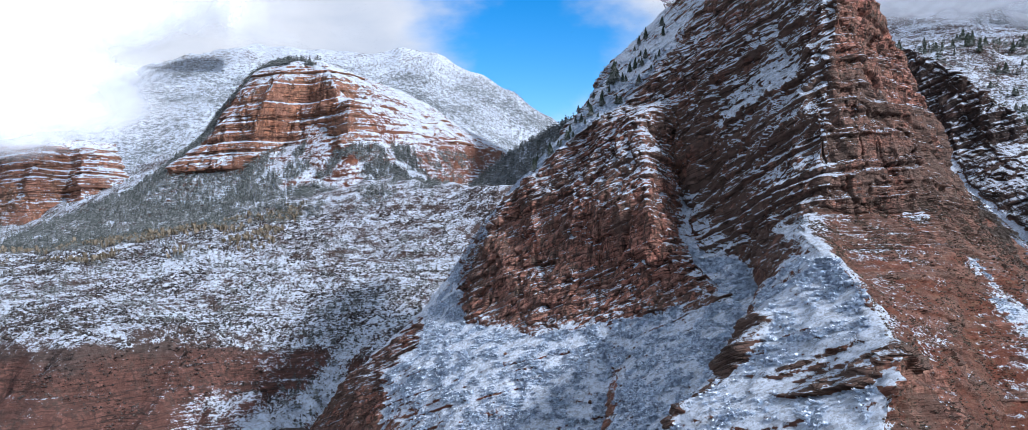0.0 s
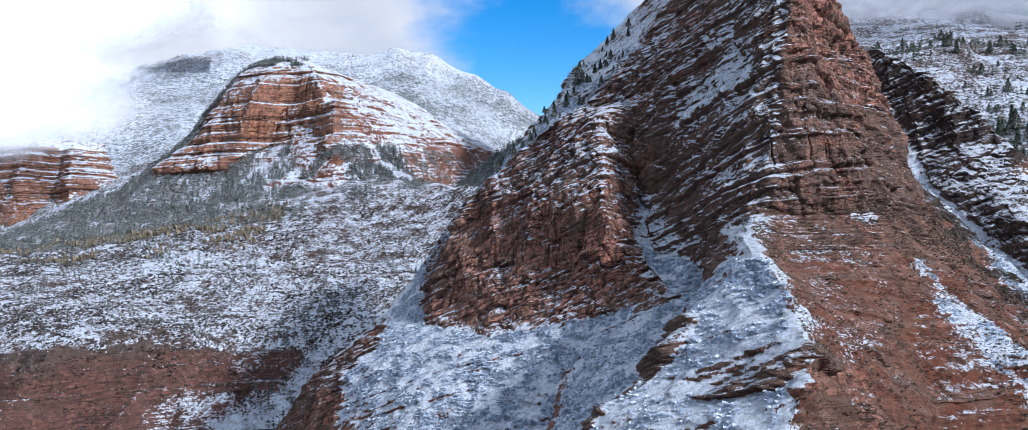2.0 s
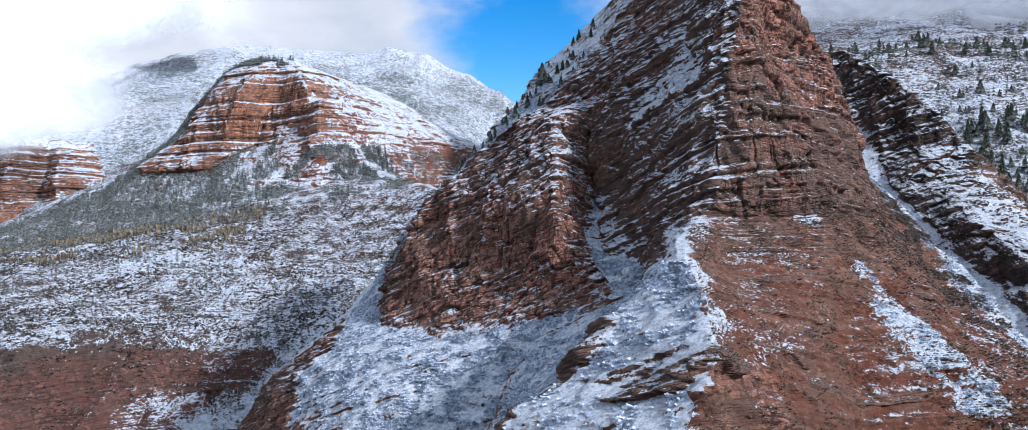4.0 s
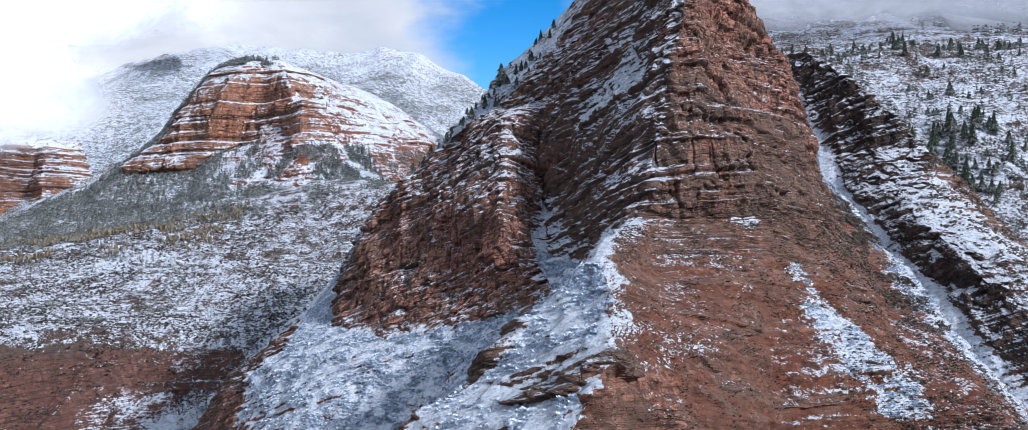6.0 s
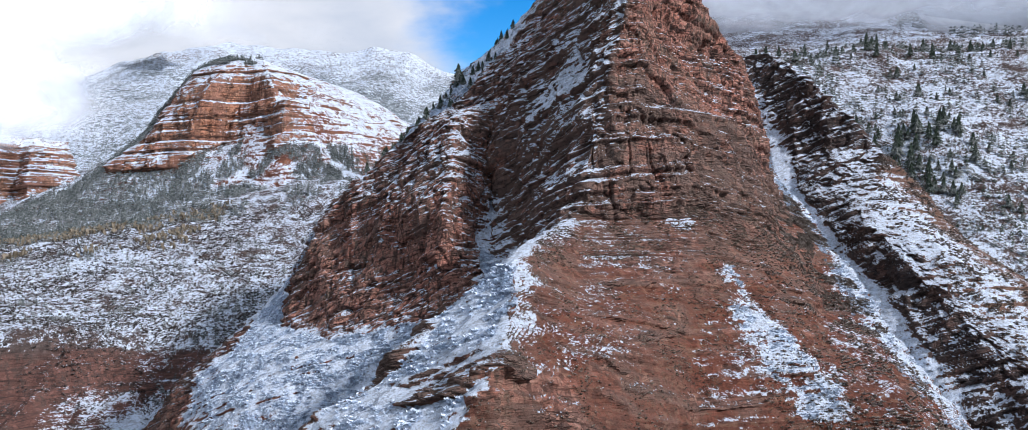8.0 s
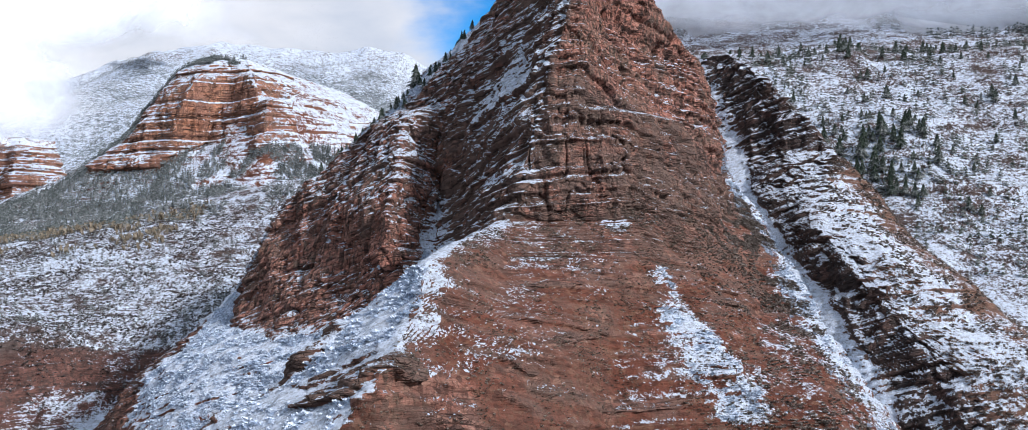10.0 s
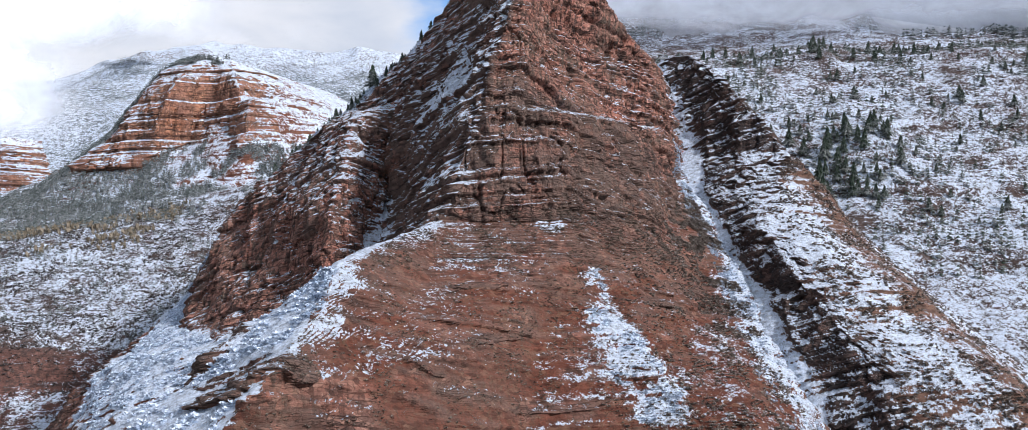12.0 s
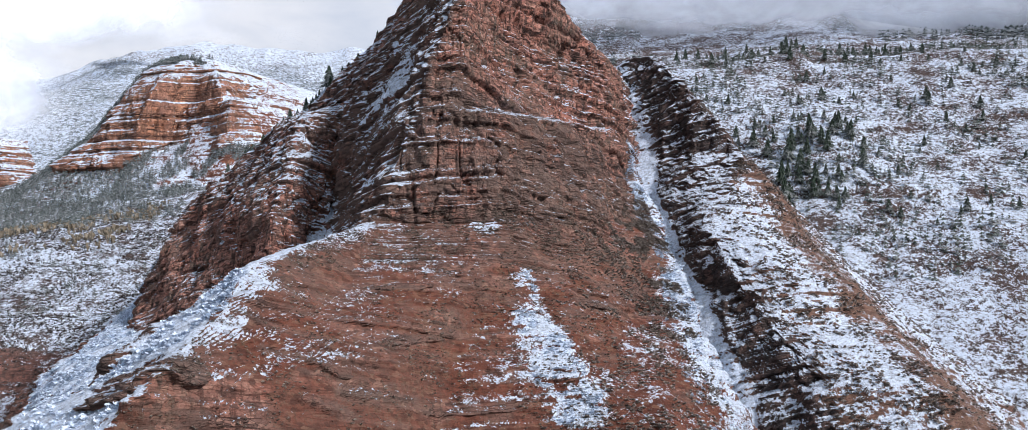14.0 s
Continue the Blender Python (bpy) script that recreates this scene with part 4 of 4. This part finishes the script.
def trunk_arrays(height, radius):
    V, F, n = [], [], 7
    for k, (z, r) in enumerate(((-0.08, 1.25), (0.12, 1.0), (0.55, 0.6), (0.97, 0.08))):
        for j in range(n):
            a = 6.2832 * j / n
            V.append((radius * r * math.cos(a), radius * r * math.sin(a), z * height))
    for k in range(3):
        for j in range(n):
            F.append((k * n + j, k * n + (j + 1) % n, (k + 1) * n + (j + 1) % n, (k + 1) * n + j))
    return np.array(V), np.array(F)


def make_spruce(seed, height, width, label):
    rng = np.random.RandomState(seed)
    tree = tagged(new("spruce_tree"), label, "tree", group="spruces on the mountain")
    V, F = trunk_arrays(height, 0.018 * height)
    t = new("trunk", mesh_of("trunk", V, F, None, BARK))
    t.parent = tree
    V, F = conifer_arrays(rng, 13, 8, height, width)
    c = new("crown", mesh_of("crown", V, F, None, NEEDLES, shade=False))
    c.parent = tree
    return tree


SPRUCES = [make_spruce(11, 10.0, 3.4, "dark green spruce dusted with snow on the slope"),
           make_spruce(12, 10.0, 2.8, "slender dark spruce dusted with snow on the slope"),
           make_spruce(13, 10.0, 4.0, "broad bushy spruce dusted with snow on the slope")]
spruce_used = [0, 0, 0]
tree_rng = np.random.RandomState(77)


def plant(x, y, z, size):
    """One spruce of the given height in metres; the first of each kind is the model itself."""
    k = tree_rng.randint(3)
    turn = tree_rng.uniform(0, 360)
    s = size / 10.0
    m = Matrix.Translation((x, y, z - 0.15)) @ pose(0, 0, 0, tree_rng.uniform(-3, 3), tree_rng.uniform(-3, 3), turn)
    ob = SPRUCES[k]
    ob.scale = (s, s, s)
    if spruce_used[k] == 0:
        ob.matrix_basis = m @ Matrix.Diagonal((s, s, s, 1))
    else:
        copy_thing(ob, m)
    spruce_used[k] += 1


# on the snowy back of the near mountain's wing
pick = np.argwhere((MAIN_U > 1.05) & (MAIN_U < 1.9) & (MAIN_Q[:, :, 2] > 175) & (MAIN_Q[:, :, 2] < 276) & (MAIN_N[:, :, 2] > 0.35))
rng = np.random.RandomState(3)
for r, c in pick[rng.choice(len(pick), 58, replace=False)]:
    plant(*MAIN_Q[r, c], rng.uniform(3.5, 8.5))

# scattered over the eastern hillside
rng = np.random.RandomState(4)
count = 0
while count < 238:
    x, y = rng.uniform(300, 640), rng.uniform(560, 900)
    if count % 5 < 1:
        x, y = rng.normal(388, 36), rng.normal(645, 42)
    w = float(vnoise(np.array([x / 55.0]), np.array([y / 55.0]), np.array([0.5]), 33)[0])
    w += 1.6 * math.exp(-((x - 392) / 48) ** 2 - ((y - 640) / 48) ** 2)
    if rng.uniform(-0.5, 0.9) < w:
        plant(x, y, float(right_height(np.array([x]), np.array([y]))[0]), rng.uniform(5.5, 15) * (0.75 + 0.4 * w))
        count += 1


def many(name, label, category, models, places, material, sink=0.1):
    """One object of many small plants: models are (points, faces), places rows of x, y, z and size."""
    rng = np.random.RandomState(len(places))
    Vs, Fs, base = [], [], 0
    which = rng.randint(0, len(models), len(places))
    for k, (V, F) in enumerate(models):
        pl = places[which == k]
        if not len(pl):
            continue
        a = rng.uniform(0, 6.2832, len(pl))
        ca, sa = np.cos(a)[:, None], np.sin(a)[:, None]
        X = (V[None, :, 0] * ca - V[None, :, 1] * sa) * pl[:, 3:4] + pl[:, 0:1]
        Y = (V[None, :, 0] * sa + V[None, :, 1] * ca) * pl[:, 3:4] + pl[:, 1:2]
        Z = (V[None, :, 2] - sink) * pl[:, 3:4] * rng.uniform(0.8, 1.25, (len(pl), 1)) + pl[:, 2:3]
        Vs.append(np.stack([X, Y, Z], axis=2).reshape(-1, 3))
        Fs.append((F[None] + base + (np.arange(len(pl)) * len(V))[:, None, None]).reshape(-1, 3))
        base += len(pl) * len(V)
    return tagged(new(name, mesh_of(name, np.concatenate(Vs), np.concatenate(Fs), None, material, shade=False)), label, category, kind="stuff")


FAR_TREES = [conifer_arrays(np.random.RandomState(20 + i), 3, 3, 1.0, 0.31 + 0.05 * i) for i in range(4)]
TINY_TREES = [conifer_arrays(np.random.RandomState(30 + i), 2, 2, 1.0, 0.30 + 0.05 * i) for i in range(3)]


def wooded(height, x0, x1, y0, y1, n, sizes, dense, seed):
    """Places for trees where the noise is denser than asked."""
    rng = np.random.RandomState(seed)
    x, y = rng.uniform(x0, x1, n), rng.uniform(y0, y1, n)
    keep = dense(x, y) > rng.uniform(0, 1, n)
    x, y = x[keep], y[keep]
    return np.stack([x, y, height(x, y), rng.uniform(*sizes, len(x))], axis=1)


def clumps(x, y, size, seed, lo, hi):
    return smooth(fbm(x / size, y / size, 0 * x, 3, seed), lo, hi)


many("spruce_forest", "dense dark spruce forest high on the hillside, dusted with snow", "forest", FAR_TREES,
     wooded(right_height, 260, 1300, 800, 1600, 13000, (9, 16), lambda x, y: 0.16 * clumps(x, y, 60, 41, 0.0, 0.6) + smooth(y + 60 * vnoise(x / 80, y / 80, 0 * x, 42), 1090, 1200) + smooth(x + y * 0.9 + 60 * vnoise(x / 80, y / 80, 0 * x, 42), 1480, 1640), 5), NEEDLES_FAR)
many("young_spruces", "young spruces scattered over the eastern hillside", "trees", FAR_TREES,
     wooded(right_height, 300, 720, 520, 900, 6200, (2.8, 9.0), lambda x, y: 0.2 + 0.6 * clumps(x, y, 42, 39, 0.0, 0.7), 15), NEEDLES)
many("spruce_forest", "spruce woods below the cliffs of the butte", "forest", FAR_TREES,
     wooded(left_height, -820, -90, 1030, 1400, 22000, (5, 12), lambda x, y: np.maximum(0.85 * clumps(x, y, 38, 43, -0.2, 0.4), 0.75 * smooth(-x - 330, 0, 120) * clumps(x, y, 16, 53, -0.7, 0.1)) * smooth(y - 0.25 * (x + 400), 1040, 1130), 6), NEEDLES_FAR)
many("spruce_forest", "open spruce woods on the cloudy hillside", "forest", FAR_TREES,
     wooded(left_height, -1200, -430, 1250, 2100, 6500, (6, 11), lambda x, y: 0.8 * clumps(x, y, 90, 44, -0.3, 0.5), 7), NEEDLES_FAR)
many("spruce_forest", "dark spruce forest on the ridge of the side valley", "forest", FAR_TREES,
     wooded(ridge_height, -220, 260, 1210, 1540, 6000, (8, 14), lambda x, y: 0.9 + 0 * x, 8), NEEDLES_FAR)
many("spruce_forest", "snow-dusted forest, pale with painted haze, on the flanks of the high ridge", "forest", TINY_TREES,
     wooded(back_height, -1300, 300, 2000, 3215, 15000, (7, 12), lambda x, y: 0.9 * smooth(770 - back_height(x, y), 0, 140), 9), NEEDLES_HAZED)
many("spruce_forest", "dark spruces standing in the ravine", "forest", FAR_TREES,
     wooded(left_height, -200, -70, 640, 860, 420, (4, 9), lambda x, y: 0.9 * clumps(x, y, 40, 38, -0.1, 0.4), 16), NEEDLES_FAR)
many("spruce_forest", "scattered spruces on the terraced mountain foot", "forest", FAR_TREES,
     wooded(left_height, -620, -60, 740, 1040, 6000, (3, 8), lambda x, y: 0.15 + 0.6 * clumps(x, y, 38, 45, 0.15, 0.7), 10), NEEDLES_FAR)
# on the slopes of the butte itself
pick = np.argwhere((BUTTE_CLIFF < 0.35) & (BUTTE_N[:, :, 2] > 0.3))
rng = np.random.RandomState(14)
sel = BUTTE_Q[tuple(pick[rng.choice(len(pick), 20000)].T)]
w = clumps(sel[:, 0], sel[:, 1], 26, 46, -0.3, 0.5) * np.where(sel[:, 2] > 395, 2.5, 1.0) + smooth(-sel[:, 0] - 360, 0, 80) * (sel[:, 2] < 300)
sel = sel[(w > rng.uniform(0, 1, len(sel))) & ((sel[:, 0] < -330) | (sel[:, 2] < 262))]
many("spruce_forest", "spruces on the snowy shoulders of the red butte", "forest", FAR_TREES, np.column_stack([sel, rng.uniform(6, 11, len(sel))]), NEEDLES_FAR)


# ---- scrub ----
def scrub_arrays(seed, blades, tall=0.75):
    """A bare shrub: a rounded puff of twig sprays round one root."""
    rng = np.random.RandomState(seed)
    V, F = [], []
    for i in range(blades):
        a, up = rng.uniform(0, 6.28), rng.uniform(0.15, 1.0)
        d = np.array((math.cos(a) * (1 - 0.75 * up), math.sin(a) * (1 - 0.75 * up), tall * (0.3 + 0.7 * up))) * rng.uniform(0.65, 1.0)
        side = np.array((-math.sin(a), math.cos(a), rng.uniform(-0.4, 0.4))) * rng.uniform(0.16, 0.30)
        b = len(V)
        V += [d * 0.05, d + side, d * rng.uniform(0.75, 1.1) - side]
        F += [(b, b + 1, b + 2)]
    return np.array(V), np.array(F)


SCRUB = [scrub_arrays(60 + i, 11) for i in range(5)]
SCRUB_FAR = [scrub_arrays(70 + i, 7) for i in range(4)]
BARE_TREES = [scrub_arrays(80 + i, 6, 1.4) for i in range(4)]


def on_grid(Q, mask, n, sizes, seed, clump=0.0):
    """Places on a grid of points; with a clump size in metres they gather in thickets with gaps between."""
    rng = np.random.RandomState(seed)
    pick = np.argwhere(mask)
    p = Q[tuple(pick[rng.choice(len(pick), n)].T)]
    if clump:
        w = fbm(p[:, 0] / clump, p[:, 1] / clump, p[:, 2] / clump, 3, seed)
        p = p[smooth(w, -0.35, 0.45) > rng.uniform(0, 1, n)]
        n = len(p)
    return np.column_stack([p + rng.normal(0, 0.25, p.shape) * (1, 1, 0), rng.uniform(*sizes, n)])


MZ = MAIN_Q[:, :, 2]
many("frosted_scrub", "leafless shrubs white with rime on the snow slope", "shrubs", SCRUB,
     on_grid(MAIN_Q, (MAIN_CLIFF < 0.4) & (MAIN_U > 1.2) & (MAIN_U < 7.9) & (MZ > 40) & (MZ < 136), 52000, (0.5, 2.0), 91, 6.0), TWIGS)
many("frosted_scrub", "leafless shrubs white with rime in the couloir", "shrubs", SCRUB,
     on_grid(MAIN_Q, (MAIN_U > 12.35) & (MAIN_U < 13.5) & (MZ > 60) & (MZ < 200), 8000, (0.5, 1.7), 92, 5.0), TWIGS)
many("dry_scrub", "brown leafless scrub on the red scree", "shrubs", SCRUB,
     on_grid(MAIN_Q, (MAIN_CLIFF < 0.6) & (MAIN_U + 0.5 * np.random.RandomState(9).normal(size=MAIN_U.shape) > 11.7) & (MAIN_U > 10.4) & (MAIN_U < 12.8) & (MZ > 60) & (MZ < 170), 24000, (0.5, 1.6), 93, 7.0), TWIGS_GREY)
many("dry_scrub", "sparse dry tufts on the red earth slope", "shrubs", SCRUB,
     on_grid(MAIN_Q, (MAIN_U > 8.0) & (MAIN_U < 11.5) & (MZ > 70) & (MZ < 156), 22000, (0.3, 1.0), 94, 9.0), TWIGS_BROWN)
many("frosted_scrub", "rimed leafless shrubs on the snowy back of the mountain", "shrubs", SCRUB,
     on_grid(MAIN_Q, (MAIN_U > 1.0) & (MAIN_U < 1.95) & (MZ > 110) & (MZ < 290), 9000, (0.6, 2.0), 101, 8.0), TWIGS)
many("frosted_scrub", "rimed shrubs in the snow patch on the earth slope", "shrubs", SCRUB,
     on_grid(MAIN_Q, (MAIN_U > 9.5) & (MAIN_U < 11.8) & (MAIN_SNOW > 0.7) & (MZ > 60) & (MZ < 135), 1400, (0.5, 1.5), 102, 4.0), TWIGS)
RZ = RIB_Q[:, :, 2]
many("dry_scrub", "grey scrub on the snowy side of the rock rib", "shrubs", SCRUB,
     on_grid(RIB_Q, (RIB_CLIFF < 0.5) & (RIB_U > 1.8) & (RZ > 60) & (RZ < 240), 15000, (0.6, 2.0), 95, 7.0), TWIGS_GREY)
many("dry_scrub", "brown scrub scattered over the eastern hillside", "shrubs", SCRUB_FAR,
     wooded(right_height, 290, 720, 430, 1000, 14000, (0.8, 2.4), lambda x, y: 0.25 + 0.7 * clumps(x, y, 30, 47, -0.2, 0.6), 96), TWIGS_GREY)
many("dry_scrub", "brown scrub scattered over the terraced mountain foot", "shrubs", SCRUB_FAR,
     wooded(left_height, -640, -20, 700, 1120, 34000, (1.3, 3.4), lambda x, y: 0.2 + 0.7 * clumps(x, y, 34, 48, -0.2, 0.6), 97), TWIGS_DARK)


many("aspen_grove", "leafless grey-brown aspens along the foot of the butte", "trees", BARE_TREES,
     wooded(left_height, -760, -280, 960, 1160, 3800, (3.0, 6.5), lambda x, y: 0.9 * clumps(x, y, 60, 49, -0.3, 0.3), 99), ASPEN)
many("dry_scrub", "leafless brown brush above the red bank", "shrubs", SCRUB_FAR,
     wooded(left_height, -560, -100, 650, 790, 8500, (1.2, 3.0), lambda x, y: 0.9 * clumps(x, y, 30, 50, -0.1, 0.3), 100), TWIGS_DARK)


# ---- boulders ----
def boulder_arrays(seed, rounds=2):
    rng = np.random.RandomState(seed)
    bm = bmesh.new()
    bmesh.ops.create_icosphere(bm, subdivisions=rounds, radius=0.5)
    V = np.array([v.co[:] for v in bm.verts])
    F = np.array([[v.index for v in f.verts] for f in bm.faces])
    bm.free()
    for _ in range(7):
        d = rng.normal(size=3)
        d /= np.linalg.norm(d)
        over = np.maximum(0, V @ d - rng.uniform(0.22, 0.4))
        V = V - over[:, None] * d
    return V * (1.0, 0.8, 0.75), F


STONES = [boulder_arrays(s) for s in range(4)]
spots = on_grid(MAIN_Q, (MAIN_CLIFF < 0.4) & (MAIN_U > 2.6) & (MAIN_U < 4.6) & (MZ > 66) & (MZ < 100), 16, (1.2, 3.0), 31)
for i, (x, y, z, s) in enumerate(spots):
    V, F = STONES[i % 4]
    b = tagged(new("boulder", mesh_of("boulder", V * s, F, None, BOULDER, shade=False)), "dark angular boulder lying on the snow slope", "boulder", group="boulders on the snow slope")
    b.matrix_world = pose(x, y, z + 0.1 * s, 0, 0, 57 * i)
many("loose_stones", "loose red stones on the earth slope", "stones", [boulder_arrays(40 + i, 1) for i in range(4)],
     on_grid(MAIN_Q, (MAIN_U > 8.0) & (MAIN_U < 12.5) & (MZ > 60) & (MZ < 150), 900, (0.25, 1.0), 98), BOULDER, sink=-0.1)


# ---- clouds ----
def cloud_bank(name, label, material, y, x0, x1, z0, z1, layers, gap, shape):
    """Thin veils one behind the other; shape gives how thick the cloud is over the bank, both ways from 0 to 1."""
    bank = tagged(new(name), label, "cloud", kind="structure")
    for k in range(layers):
        u, v = np.meshgrid(np.linspace(0, 1, 40), np.linspace(0, 1, 24))
        X, Z = x0 + (x1 - x0) * u, z0 + (z1 - z0) * v
        Y = y + k * gap + 60 * np.sin(3.1 * u + k) + 40 * np.sin(4 * v + 2 * k)
        body = shape(u, v)
        ob = new("veil", mesh_of("veil", np.stack([X, Y, Z], axis=2).reshape(-1, 3), grid_faces(24, 40).reshape(-1, 4), {"body": body}, material))
        ob.parent = bank
    return bank


def soft_edges(u, v, e=0.18):
    return smooth(u, 0, e) * smooth(1 - u, 0, e) * smooth(v, 0, e) * smooth(1 - v, 0, e)


cloud_bank("cloud_bank", "bright white cloud lying along the western hillside", CLOUD, 1500, -1600, -500, 225, 720, 4, 30,
           lambda u, v: 1.05 * smooth(1.15 - u - 0.3 * v - 0.05 * np.sin(9 * v), 0, 0.45) * smooth(v, 0, 0.24) * smooth(1 - v, 0, 0.4) - 0.1)
cloud_bank("cloud_bank", "white cloud cap on the high ridge", CLOUD, 2480, -2400, -420, 590, 1150, 4, 60,
           lambda u, v: 1.0 * smooth(1 - u, 0, 0.4) * smooth(v, 0, 0.3) * smooth(1 - v, 0, 0.5) - 0.05)
cloud_bank("mist_bank", "grey mist drifting over the forest on the eastern hillside", MIST, 925, 60, 1250, 335, 620, 3, 30,
           lambda u, v: 0.95 * soft_edges(u, v, 0.22))
